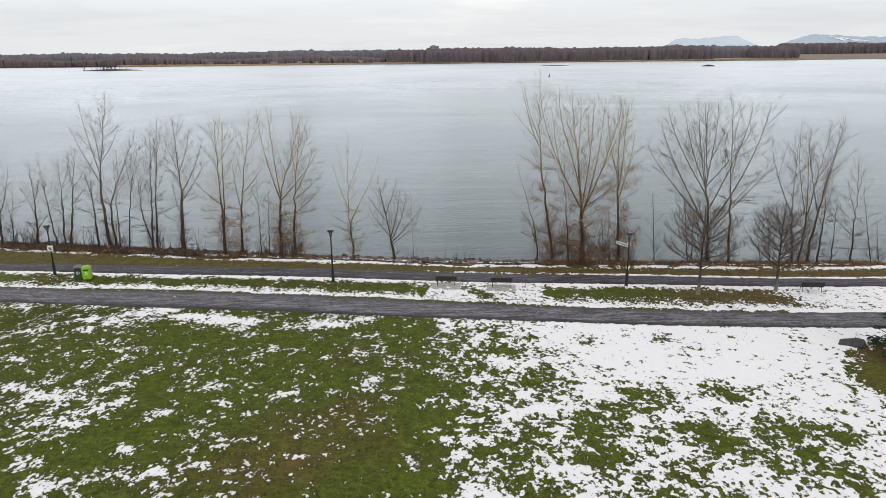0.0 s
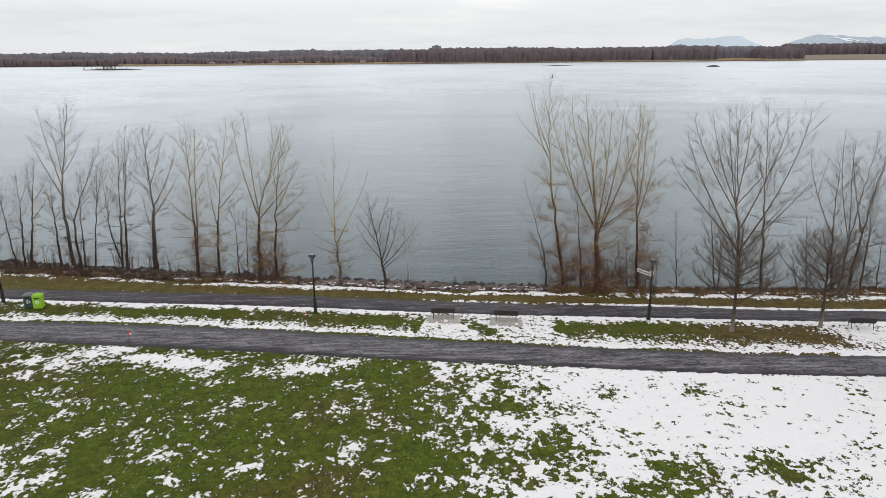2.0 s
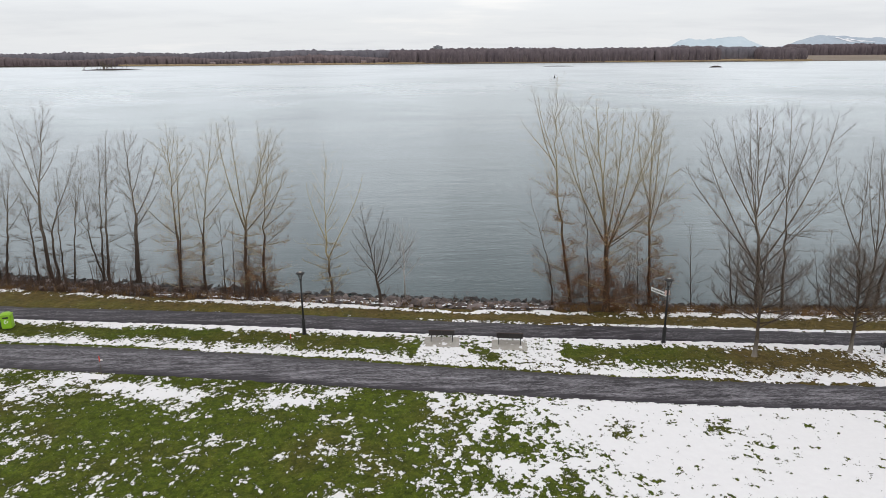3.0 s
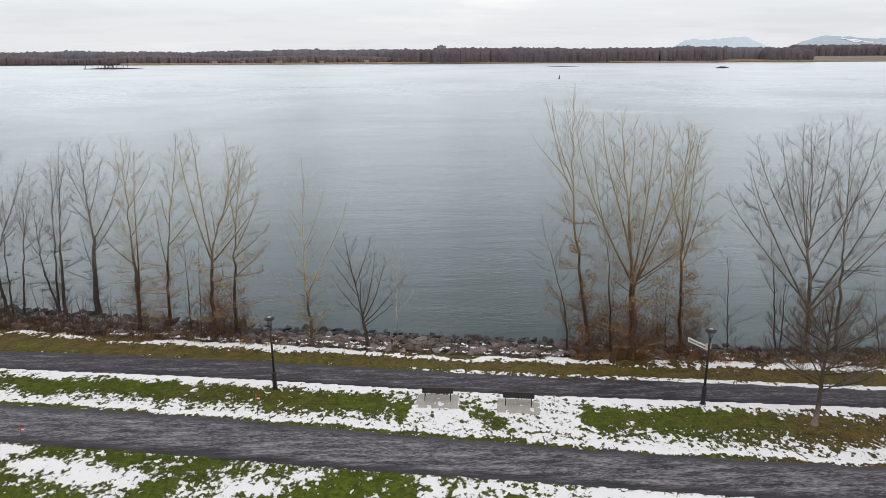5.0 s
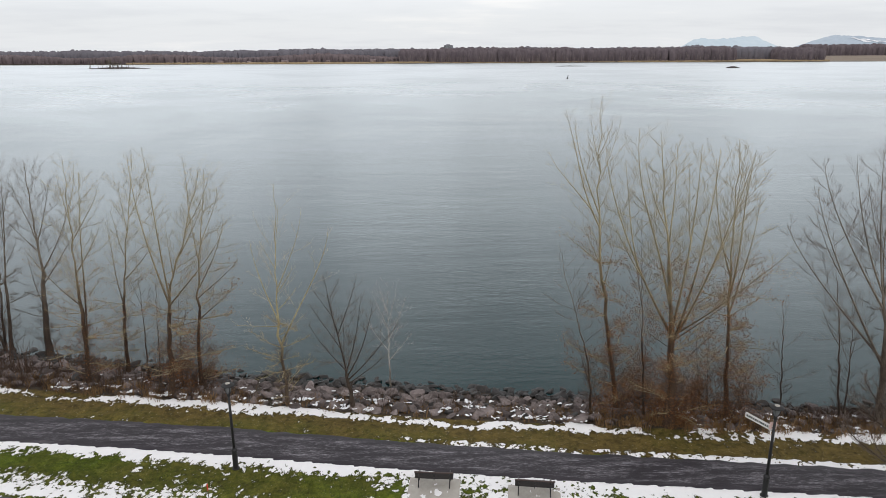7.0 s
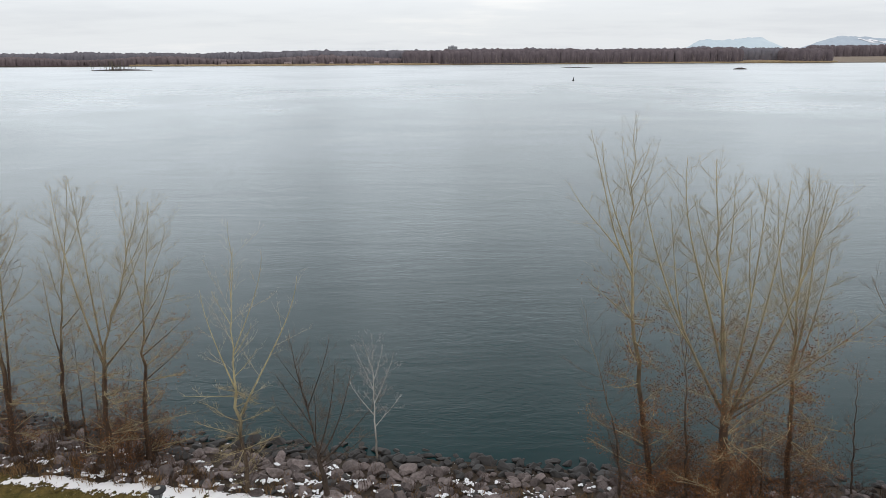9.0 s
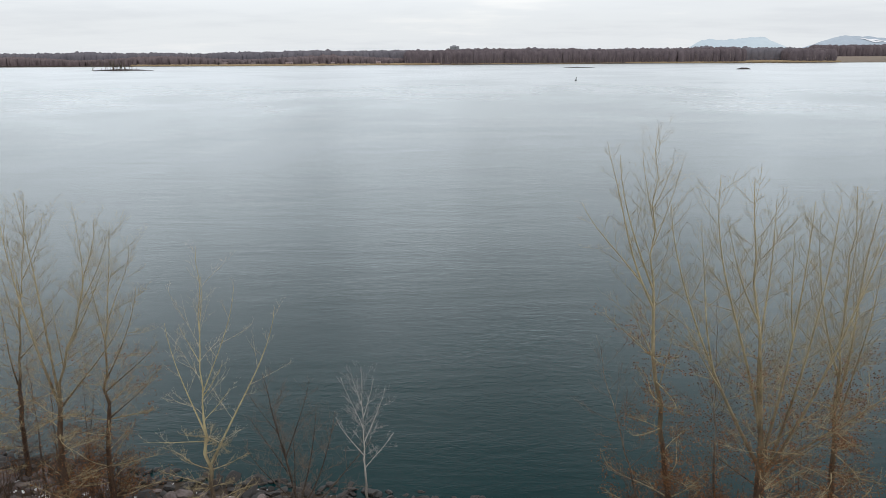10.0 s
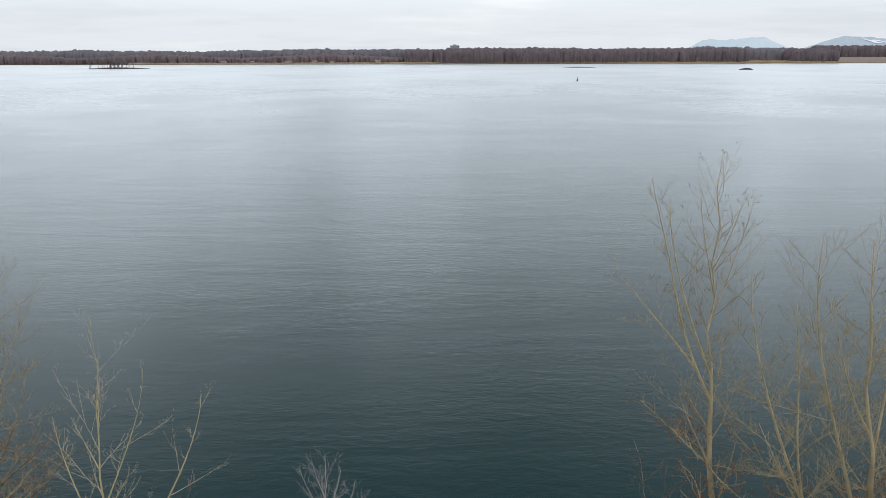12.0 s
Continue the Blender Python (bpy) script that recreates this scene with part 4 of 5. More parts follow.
tree("poplar", -21.5, 68.0, (0.2, 5.3), (1.8, 15.7), [(5.3, -0.6, 10.7, 1.5), (6.9, 2.9, 10.0, 1.1), (10.3, 0.7, 13.7, 1.5), (11.2, 2.5, 14.6, 1.4), (3.9, -0.7, 5.0, 1.1), (8.5, -0.2, 11.7, 1.2)], back=1.2, girth=0.13, leaves=0.15, suckers=14)
tree("thin", -18.7, 65.2, (-0.0, 3.6), (-0.0, 8.9), [(5.6, -0.6, 7.6, 1.3)], back=0.5, suckers=6)
tree("thin", -17.8, 64.8, (0.1, 2.9), (0.3, 7.2), [], back=0.5, suckers=6)
tree("thin", -16.8, 65.8, (0.1, 2.8), (0.3, 7.0), [(3.4, 0.9, 6.3, 1.3)], back=0.5, suckers=10, leaves=0.2)
tree("poplar", -16.0, 62.3, (0.1, 6.0), (2.7, 14.3), [(6.0, -1.7, 14.9, 1.7), (6.4, -0.7, 15.4, 1.6), (5.9, 4.2, 11.0, 1.15), (11.4, 1.6, 15.0, 1.5), (7.8, 0.4, 10.8, 1.4), (8.6, 2.9, 12.6, 1.3), (10.6, 3.3, 13.9, 1.3), (4.5, 2.6, 5.0, 1.1)], back=1.5, girth=0.18, leaves=0.35, suckers=26)
tree("poplar", -15.1, 64.6, (0.1, 5.2), (1.3, 14.4), [(4.8, 2.7, 7.3, 1.2), (6.8, 2.4, 11.6, 1.4), (8.7, 0.2, 12.9, 1.3), (6.2, 3.1, 8.9, 1.15), (9.6, 1.8, 13.3, 1.4)], back=1.2, girth=0.14, leaves=0.45, suckers=22)
tree("pale", -8.5, 61.0, (-0.5, 5.3), (-0.3, 13.4), [(3.9, 2.6, 10.6, 1.35), (7.2, 1.2, 11.8, 1.3), (5.3, -1.9, 10.1, 1.6), (5.0, -2.7, 5.4, 1.1), (8.5, -1.4, 10.0, 1.2), (7.0, 0.6, 8.6, 1.2), (6.0, 0.7, 7.3, 1.2), (9.5, -0.1, 12.2, 1.4)], back=1.6, girth=0.105, suckers=18)
tree("shrub", -4.5, 60.2, (-0.2, 2.1), (-1.5, 8.5), [(2.7, -2.3, 5.7, 1.15), (4.9, 0.5, 8.5, 1.2), (2.3, 1.3, 6.7, 1.6), (2.4, -0.5, 6.0, 1.5), (2.1, 2.8, 5.4, 1.15), (4.0, -2.4, 6.5, 1.1), (2.6, 0.7, 7.3, 1.7), (6.0, -2.1, 7.7, 1.2), (1.9, 2.2, 4.2, 1.1), (4.7, -1.1, 6.8, 1.3)], back=0.6, girth=0.14, suckers=8)
tree("silver", -2.8, 66.3, (-0.1, 3.1), (-0.1, 7.7), [(4.4, -1.1, 7.1, 1.2), (3.6, 1.1, 6.8, 1.2), (5.0, 0.5, 7.1, 1.3), (2.2, 1.4, 4.1, 1.15), (5.5, -0.6, 7.4, 1.2), (2.9, -1.4, 5.2, 1.15)], back=0.5, girth=0.06, suckers=0)
tree("thin", 9.7, 61.1, (-0.3, 3.7), (-2.4, 10.6), [(2.1, -0.9, 4.6, 1.3)], back=0.5, suckers=18)
tree("tall", 11.2, 60.8, (-1.5, 11.3), (-1.4, 18.7), [(11.4, -3.5, 18.1, 1.35), (12.4, -4.2, 15.5, 1.25, 1), (12.1, -3.0, 17.6, 1.35), (13.7, -0.2, 17.3, 1.3), (14.5, -2.1, 17.7, 1.4), (7.9, -0.5, 10.9, 1.5), (15.4, -0.8, 17.4, 1.4), (9.3, -2.4, 11.8, 1.1)], back=2.6, girth=0.15, leaves=1.0, suckers=16)
tree("thin", 12.6, 60.1, (-0.4, 5.0), (-0.9, 12.4), [(6.7, -1.1, 10.2, 1.3), (7.5, -0.2, 9.4, 1.3)], back=0.5, leaves=0.5, suckers=14)
tree("big", 13.5, 58.5, (-0.2, 5.9), (-1.5, 16.6), [(5.5, -4.2, 15.7, 1.45), (9.4, -3.3, 15.2, 1.4, 1), (7.0, -2.5, 16.7, 1.6), (7.0, -0.5, 15.8, 1.5), (5.8, 0.6, 15.9, 1.55), (4.8, 1.7, 15.7, 1.6), (5.1, 3.1, 15.5, 1.4), (5.5, 5.3, 10.5, 1.25), (5.2, 3.6, 8.4, 1.15), (3.5, 2.9, 5.9, 1.2), (4.8, -2.4, 6.4, 1.1), (8.6, 3.7, 14.3, 1.3, 7), (8.6, -3.7, 11.9, 1.1, 1), (10.8, 0.1, 14.8, 1.4, 5), (11.5, -2.1, 15.1, 1.4)], back=1.0, girth=0.25, leaves=1.4, suckers=26)
tree("thin", 16.7, 62.3, (-0.2, 2.1), (-0.5, 5.2), [], back=0.4, suckers=8, leaves=0.3)
tree("thin", 17.2, 62.4, (-0.1, 2.5), (-0.3, 6.3), [], back=0.4, suckers=8)
tree("poplar", 17.7, 60.8, (-0.4, 7.9), (-0.5, 16.6), [(7.3, 0.4, 16.0, 1.8), (8.7, -1.4, 15.4, 1.6), (11.4, 0.0, 16.2, 1.5), (9.5, -1.8, 12.2, 1.3), (6.6, 1.3, 13.3, 1.6)], back=1.4, girth=0.15, leaves=0.8, suckers=20)
tree("thin", 19.4, 62.8, (0.2, 1.5), (0.4, 3.8), [], back=0.3, suckers=6)
tree("thin", 21.8, 62.4, (-0.2, 3.1), (-0.6, 7.6), [], back=0.4, suckers=8)
tree("thin", 24.9, 61.6, (-0.6, 5.6), (-1.4, 10.3), [(4.8, -1.6, 6.9, 1.3)], back=0.5, suckers=10)
tree("thin", 25.3, 61.6, (-0.1, 3.4), (-0.3, 8.5), [(3.9, 0.2, 5.6, 1.3)], back=0.5, suckers=8)
tree("grey", 26.1, 59.7, (-0.5, 6.9), (-1.4, 16.2), [(4.1, -6.7, 12.2, 1.2), (3.8, -5.7, 14.3, 1.3), (7.2, -4.5, 15.5, 1.4), (7.9, -3.4, 15.9, 1.5), (7.5, -2.2, 16.4, 1.5), (8.1, -0.9, 16.4, 1.6), (8.0, -0.1, 16.5, 1.7), (7.9, 3.0, 14.0, 1.35), (3.9, 4.7, 16.1, 1.5), (3.5, 6.0, 10.7, 1.2), (5.7, 3.7, 15.8, 1.6), (9.7, -2.7, 14.9, 1.3), (8.9, -4.9, 12.7, 1.2, 2), (10.4, 0.9, 14.1, 1.3, 7)], back=1.0, girth=0.19, suckers=20)
tree("grey", 28.1, 59.8, (-0.2, 6.4), (-0.8, 17.0), [(9.7, -1.4, 13.5, 1.4), (6.1, 2.9, 10.0, 1.2), (11.7, -0.0, 15.3, 1.4), (8.9, 0.5, 12.7, 1.2)], back=0.8, girth=0.13, suckers=16)
tree("thin", 31.8, 60.4, (-0.5, 2.3), (-1.2, 5.9), [(1.9, -2.0, 4.4, 1.3)], back=0.3, suckers=10)
tree("thin", 32.6, 60.4, (-0.3, 2.8), (-0.8, 7.1), [], back=0.3, suckers=10)
tree("dark", 34.8, 60.3, (-0.6, 5.2), (-0.7, 13.0), [(5.1, -2.7, 12.8, 1.5), (8.8, -1.8, 12.2, 1.4, 1), (3.6, -1.4, 6.8, 1.3)], back=0.6, girth=0.11, suckers=12)
tree("dark", 35.4, 60.3, (0.2, 4.4), (1.8, 14.3), [(4.9, -1.0, 14.3, 1.8), (4.5, 0.1, 13.9, 1.6), (8.8, 2.9, 12.1, 1.2), (4.6, 2.1, 7.2, 1.1)], back=0.6, girth=0.12, suckers=14)
tree("dark", 36.2, 60.3, (0.5, 4.9), (2.2, 15.2), [(5.5, -1.0, 13.4, 1.7), (8.3, 1.9, 12.6, 1.4), (9.3, 3.2, 11.8, 1.2), (6.2, 1.5, 10.4, 1.3)], back=0.6, girth=0.14, suckers=14)
tree("dark", 37.2, 60.2, (0.2, 5.1), (-0.0, 10.1), [(4.1, -0.8, 6.7, 1.3), (5.2, 0.8, 8.3, 1.3)], back=0.5, girth=0.1, suckers=12)
tree("thin", 38.2, 59.6, (-0.0, 3.0), (-0.1, 7.4), [(4.0, -0.9, 7.2, 1.3)], back=0.4, suckers=10)
tree("dark", 40.0, 59.5, (0.1, 3.2), (-0.3, 11.2), [(3.1, -2.5, 5.9, 1.2), (5.1, -1.2, 8.7, 1.3), (7.2, 0.6, 10.2, 1.2)], back=0.6, girth=0.09, suckers=10)
tree("thin", 42.1, 59.5, (-0.6, 3.0), (-1.6, 7.4), [], back=0.4, suckers=10)
tree("thin", 42.8, 59.3, (-0.3, 1.8), (-0.7, 4.6), [], back=0.4, suckers=10)


def lawn_tree(x, y, tall, wide, clear, seed):
    """A planted park tree: one clear pale-footed trunk and a dense rounded crown of dark twigs."""
    rng.seed(seed)
    root = thing("tree", x, y, level(x, y) - 0.1, "bare planted park tree with a dense dark crown", "tree", "planted trees on the grass strip")
    r0 = 0.026 * tall * 0.62
    pts = grown((0, 0, 0), (rng.gauss(0, 0.1), rng.gauss(0, 0.1), tall * 0.97), 24, 0.012, 1)
    m, s = Mesh(), np.linspace(0, 1, 24)
    m.tube(pts, r0 * (1.06 * (1 - s) ** 1.1 + 0.6 * np.exp(-s * 40) + 0.05), 10)
    part("trunk", m, PARK_BARK, root, "trunk with a pale foot", True)
    crown = Twigs()
    for k in range(26):
        a = k * 2.4 + rng.uniform(-0.3, 0.3)
        s = (k + 0.5) / 26
        out = wide * 0.46 * math.sqrt(max(0.02, 1 - ((s - 0.3) / 0.72) ** 2)) * rng.uniform(0.82, 1.1)
        p0 = pts[min(18, int(23 * (clear + (tall - clear) * 0.62 * s) / tall) + k % 2)]
        p1 = (out * math.cos(a), out * math.sin(a), clear + 0.9 + (tall - clear - 0.9) * (0.24 + 0.76 * s) * rng.uniform(0.92, 1.03))
        limb = grown(p0, p1, 9, 0.02, 1.6)
        rad = r0 * 0.27 * (1 - np.linspace(0, 1, 9)) ** 0.9 + 0.007
        lm = Mesh()
        lm.tube(limb, rad, 5)
        part("limb", lm, BARK_DARK, root, smooth=True)
        sprout(crown, limb, rad, 28, 1.3, 0.011, 6, 0.9, 0.12, 0.5)
    part("crown", crown, TWIG_BROWN, root, "dense dark twigs")
    return root


lawn_tree(21.5, 49.9, 8.4, 6.8, 2.3, 5)
lawn_tree(28.2, 50.3, 7.9, 5.6, 2.2, 9)


# ---- street furniture ----
def lamp_post(x, y, label):
    root = thing("street_lamp", x, y, level(x, y), label, "street lamp", "lamps along the footpath")
    base = Mesh().lathe([(0.19, 0.0), (0.19, 0.05), (0.135, 0.07), (0.13, 0.98), (0.15, 1.03), (0.15, 1.09), (0.10, 1.18), (0.06, 1.2)], 14)
    part("base_sleeve", base, BLACK_PAINT, root, smooth=False)
    part("pole", Mesh().lathe([(0.072, 1.16), (0.068, 2.6), (0.058, 4.12)], 12), BLACK_PAINT, root, smooth=True)
    part("collar", Mesh().lathe([(0.046, 4.08), (0.085, 4.10), (0.085, 4.16), (0.065, 4.2), (0.10, 4.24), (0.10, 4.27)], 12), BLACK_PAINT, root)
    glass = Mesh().lathe([(0.085, 4.27), (0.135, 4.42), (0.195, 4.62), (0.205, 4.66)], 8)
    lantern = part("lantern", glass, FROSTED, root, "pale frosted lantern")
    for k in range(4):
        a = math.pi / 4 + k * math.pi / 2
        c, s = math.cos(a), math.sin(a)
        rib = Mesh().tube([(0.095 * c, 0.095 * s, 4.25), (0.15 * c, 0.15 * s, 4.42), (0.215 * c, 0.215 * s, 4.66)], [0.014] * 3, 5)
        part("rib", rib, BLACK_PAINT, lantern)
    part("cap", Mesh().lathe([(0.22, 4.645), (0.30, 4.66), (0.315, 4.69), (0.30, 4.715), (0.17, 4.77), (0.05, 4.80), (0.02, 4.83)], 18), BLACK_PAINT, root, "flat black cap")
    # pale disc added in place of the highlight on the black cap
    part("cap_disc", Mesh().lathe([(0.12, 4.765), (0.12, 4.79), (0.07, 4.815), (0.03, 4.835)], 16), CONCRETE, root, "pale disc standing in for the cap's highlight")
    return root


lamp_post(-9.65, 54.36, "black park lamp post with a frosted lantern")
lamp_b = lamp_post(16.09, 52.18, "black park lamp post carrying a white name board")
lamp_c = lamp_post(-36.1, 57.5, "black park lamp post with a square white notice")


def name_board(lamp):
    """A long white board with a line of unreadable writing, held out from the pole, and a small pinkish notice."""
    turn = pose(0, 0, 0, 0, 0, 118)
    board = Mesh().box(0.06, -0.014, 3.42, 1.55, 0.014, 3.70, 0.01, turn)
    b = part("name_board", board, WHITE_SIGN, lamp, "white board with a line of dark writing")
    x = 0.18
    rng.seed(3)
    while x < 1.4:
        w = rng.uniform(0.05, 0.12)
        bar = Mesh()
        bar.box(x, 0.0165, 3.51, x + w, 0.0195, 3.61, 0, turn)
        bar.box(x, -0.0195, 3.51, x + w, -0.0165, 3.61, 0, turn)
        part("writing_bar", bar, INK, b)
        x += w + 0.03
    part("bracket", Mesh().box(-0.02, -0.07, 3.46, 0.07, 0.07, 3.50, 0.01, turn).box(-0.02, -0.07, 3.62, 0.07, 0.07, 3.66, 0.01, turn), BLACK_PAINT, lamp)
    part("notice", Mesh().box(-0.19, 0.065, 3.52, 0.15, 0.085, 3.88, 0.008), PINK_SIGN, lamp, "small pale pink notice")


def square_notice(lamp):
    n = part("notice", Mesh().box(-0.26, -0.09, 2.30, 0.26, -0.065, 2.86, 0.01), WHITE_SIGN, lamp, "square white notice with a dark sign")
    part("dark_mark", Mesh().box(-0.12, -0.098, 2.50, 0.06, -0.092, 2.68).box(-0.02, -0.0985, 2.42, 0.14, -0.0925, 2.56), INK, n)
    part("bracket", Mesh().box(-0.08, -0.064, 2.36, 0.08, 0.06, 2.40, 0.008).box(-0.08, -0.064, 2.74, 0.08, 0.06, 2.78, 0.008), BLACK_PAINT, lamp)


name_board(lamp_b)
square_notice(lamp_c)


def bench(x, y, turn, label):
    """A park bench that looks over the river, on iron frames; its back is towards -y."""
    root = thing("park_bench", x, y, level(x, y) + 0.055, label, "bench", "benches facing the river", turn=turn)
    for k in range(4):
        z = 0.49 + k * 0.094
        tilt = pose(0, -0.03 - (z - 0.45) * 0.22, z, -12)
        part("back_slat", Mesh().box(-0.92, -0.02, 0, 0.92, 0.02, 0.090, 0.008, tilt), BENCH_WOOD, root)
    part("top_rail", Mesh().box(-0.95, -0.055, 0, 0.95, 0.045, 0.045, 0.012, pose(0, -0.125, 0.865, -8)), BENCH_RAIL, root, "reddish brown top rail")
    for k in range(4):
        part("seat_slat", Mesh().box(-0.92, 0.04 + k * 0.115, 0.415, 0.92, 0.14 + k * 0.115, 0.45, 0.008), BENCH_WOOD, root)
    for s in (-0.76, 0.0, 0.76):
        f = Mesh()
        f.tube([(s, -0.12, 0.86), (s, -0.05, 0.55), (s, 0.0, 0.40)], [0.022, 0.026, 0.028], 6)
        if s:
            f.tube([(s, 0.0, 0.41), (s, -0.02, 0.2), (s, -0.10, 0.0)], [0.028, 0.026, 0.026], 6)
        f.tube([(s, 0.0, 0.39), (s, 0.25, 0.38), (s, 0.48, 0.39)], [0.025] * 3, 6)
        if s:
            f.tube([(s, 0.46, 0.39), (s, 0.44, 0.2), (s, 0.52, 0.0)], [0.025] * 3, 6)
            f.tube([(s, -0.06, 0.66), (s, 0.2, 0.68), (s, 0.46, 0.64), (s, 0.47, 0.39)], [0.02] * 4, 6)
        part("frame", f, BENCH_IRON, root, "black iron frame", True)
    return root


def pad(x, y, turn):
    ob = new("concrete_pad", Mesh().box(-1.25, -0.95, -0.1, 1.25, 0.70, 0.055, 0.015).data("concrete_pad", CONCRETE))
    ob.matrix_world = pose(x, y, level(x, y) + 0.002, 0, 0, turn)
    return tagged(ob, "pale concrete slab under a bench", "slab", "slabs under the benches")


for bx, by, turn in ((0.44, 52.90, -3.4), (5.22, 52.25, -6.0), (31.1, 49.95, -6.0)):
    bench(bx, by, turn, "dark slatted park bench on a concrete slab")
    if bx < 20:
        pad(bx, by, turn)


def litter_bin(x, y, body_mat, label, turn):
    root = thing("litter_bin", x, y, level(x, y) + 0.02, label, "bin", "pair of bins by the footpath", turn=turn)
    body = Mesh()
    body.box(-0.36, -0.33, 0.03, 0.36, 0.33, 1.08, 0.07)
    b = part("body", body, body_mat, root)
    lid = Mesh()
    lid.box(-0.385, -0.355, 1.07, 0.385, 0.355, 1.14, 0.03)
    lid.lathe([(0.40, 1.14), (0.36, 1.20), (0.22, 1.26), (0.05, 1.28)], 8, square=True)
    part("lid", lid, BIN_LID if body_mat is BIN_GREEN else BIN_LIME, root)
    part("slot", Mesh().box(-0.2, -0.345, 0.86, 0.2, -0.325, 0.98, 0.01), BLACK_PAINT, root, "dark opening")
    mark = Mesh()
    for k in range(3):
        mark.box(-0.11, -0.008, -0.035, 0.05, 0.008, 0.035, 0, pose(0.0, -0.336, 0.6, 0, 120 * k, 0) @ pose(0, 0, 0.10))
    part("mark", mark, WHITE_SIGN, root, "white round mark")
    part("foot", Mesh().box(-0.32, -0.29, 0, 0.32, 0.29, 0.05, 0.01), BLACK_PAINT, root)
    return root


litter_bin(-33.2, 56.35, BIN_GREEN, "dark green litter bin with a grey lid", 8)
litter_bin(-32.42, 56.2, BIN_LIME, "lime green recycling bin with a white mark", 14)


def marker_stake(x, y):
    root = thing("marker_stake", x, y, level(x, y), "thin snow marker stake with a red top", "stake")
    part("rod", Mesh().tube([(0, 0, -0.1), (0.01, 0, 0.6), (0.0, 0.01, 1.2)], [0.022, 0.02, 0.018], 6), STAKE_WOOD, root)
    part("tip", Mesh().lathe([(0.02, 1.02), (0.032, 1.05), (0.032, 1.36), (0.015, 1.40)], 8), RED_PAINT, root, "bright red tip")
    part("tag", Mesh().box(0.04, -0.006, 1.08, 0.20, 0.006, 1.16), WHITE_SIGN, root)


marker_stake(-9.9, 51.15)
marker_stake(-21.5, 48.0)


# ---- stones ----
def stone_mesh(name, seed, mat, detail=2, flat=0.6):
    r = random.Random(seed)
    bm = bmesh.new()
    bmesh.ops.create_icosphere(bm, subdivisions=detail, radius=1.0)
    planes = [(Vector((r.gauss(0, 1), r.gauss(0, 1), r.gauss(0, 0.8))).normalized(), r.uniform(0.48, 0.72)) for _ in range(13)]
    for v in bm.verts:
        p = v.co.copy()
        for n, d in planes:
            over = p.dot(n) - d
            if over > 0:
                p -= n * over
        p *= 1 + 0.025 * r.gauss(0, 1)
        v.co = Vector((p.x * 1.2, p.y * 0.85, p.z * flat))
    me = bpy.data.meshes.new(name)
    bm.to_mesh(me)
    bm.free()
    me.materials.append(mat)
    return me


DRY_STONES = [stone_mesh("stone", 40 + k, STONE, 2, 0.40 + 0.08 * (k % 4)) for k in range(10)]
WET_STONES = [stone_mesh("stone", 80 + k, WET_STONE, 2, 0.34 + 0.06 * (k % 4)) for k in range(5)]
bank = thing("riprap_bank", 0, 62, -1.0, "bank of tumbled grey boulders above the water", "boulder bank", kind="structure")


def lay_stones():
    rng.seed(21)
    near, rest = [], []
    x = -47.0
    while x < 43:
        c, e = float(crest(x)) + 0.9, float(edge_of_water(x)) + 1.0
        y = c + rng.uniform(0, 0.4)
        while y < e:
            px, py = x + rng.uniform(-0.3, 0.3), y + rng.uniform(-0.25, 0.25)
            z = level(px, py)
            size = rng.uniform(0.24, 0.48) * (1.5 if rng.random() < 0.16 else 1)
            skip = 0.35 * (1 - min(1, (y - c) / 1.5)) + (0.25 if x > 12 else 0)
            if rng.random() > skip:
                wet = z < WATER_Z + 0.42 + rng.uniform(-0.1, 0.15) or rng.random() < 0.10
                m = pose(px, py, z + size * 0.25, rng.uniform(-24, 24), rng.uniform(-24, 24), rng.uniform(0, 360)) @ Matrix.Diagonal((size, size, size, 1))
                me = rng.choice(WET_STONES if wet else DRY_STONES)
                (near if -9 < px < 9.5 and len(near) < 300 and py > c + 1 else rest).append((me, m, wet))
            y += rng.uniform(0.46, 0.78)
        x += 0.62
    for me, m, _ in near:
        ob = new("stone", me)
        ob.parent = bank
        ob.matrix_parent_inverse = bank.matrix_world.inverted()
        ob.matrix_basis = m
    for wet, mat in ((False, STONE), (True, WET_STONE)):
        far = Mesh()
        for me, m, w in rest:
            if w == wet:
                far.add([tuple(m @ v.co) for v in me.vertices], [tuple(p.vertices) for p in me.polygons])
        ob = new("stones", far.data("stones", mat))
        ob.parent = bank
        ob.matrix_parent_inverse = bank.matrix_world.inverted()
        tagged(ob, "wet dark boulders at the waterline" if wet else "", kind="stuff")


bpy.context.view_layer.update()
lay_stones()


def boulder(x, y, z, sx, sy, sz, turn, mat, seed, label):
    me = stone_mesh("boulder", seed, mat, 3, 1.0)
    ob = new("boulder", me)
    ob.matrix_world = pose(x, y, z, 4, -6, turn) @ Matrix.Diagonal((sx, sy, sz, 1))
    tagged(ob, label, "boulder")


boulder(28.2, 39.3, 0.12, 0.98, 0.62, 0.40, -14, DARK_STONE, 301, "broad flat dark boulder on the snowy lawn")
boulder(22.0, 61.9, -1.6, 1.05, 0.9, 0.75, 30, WET_STONE, 302, "large wet black boulder at the water's edge")


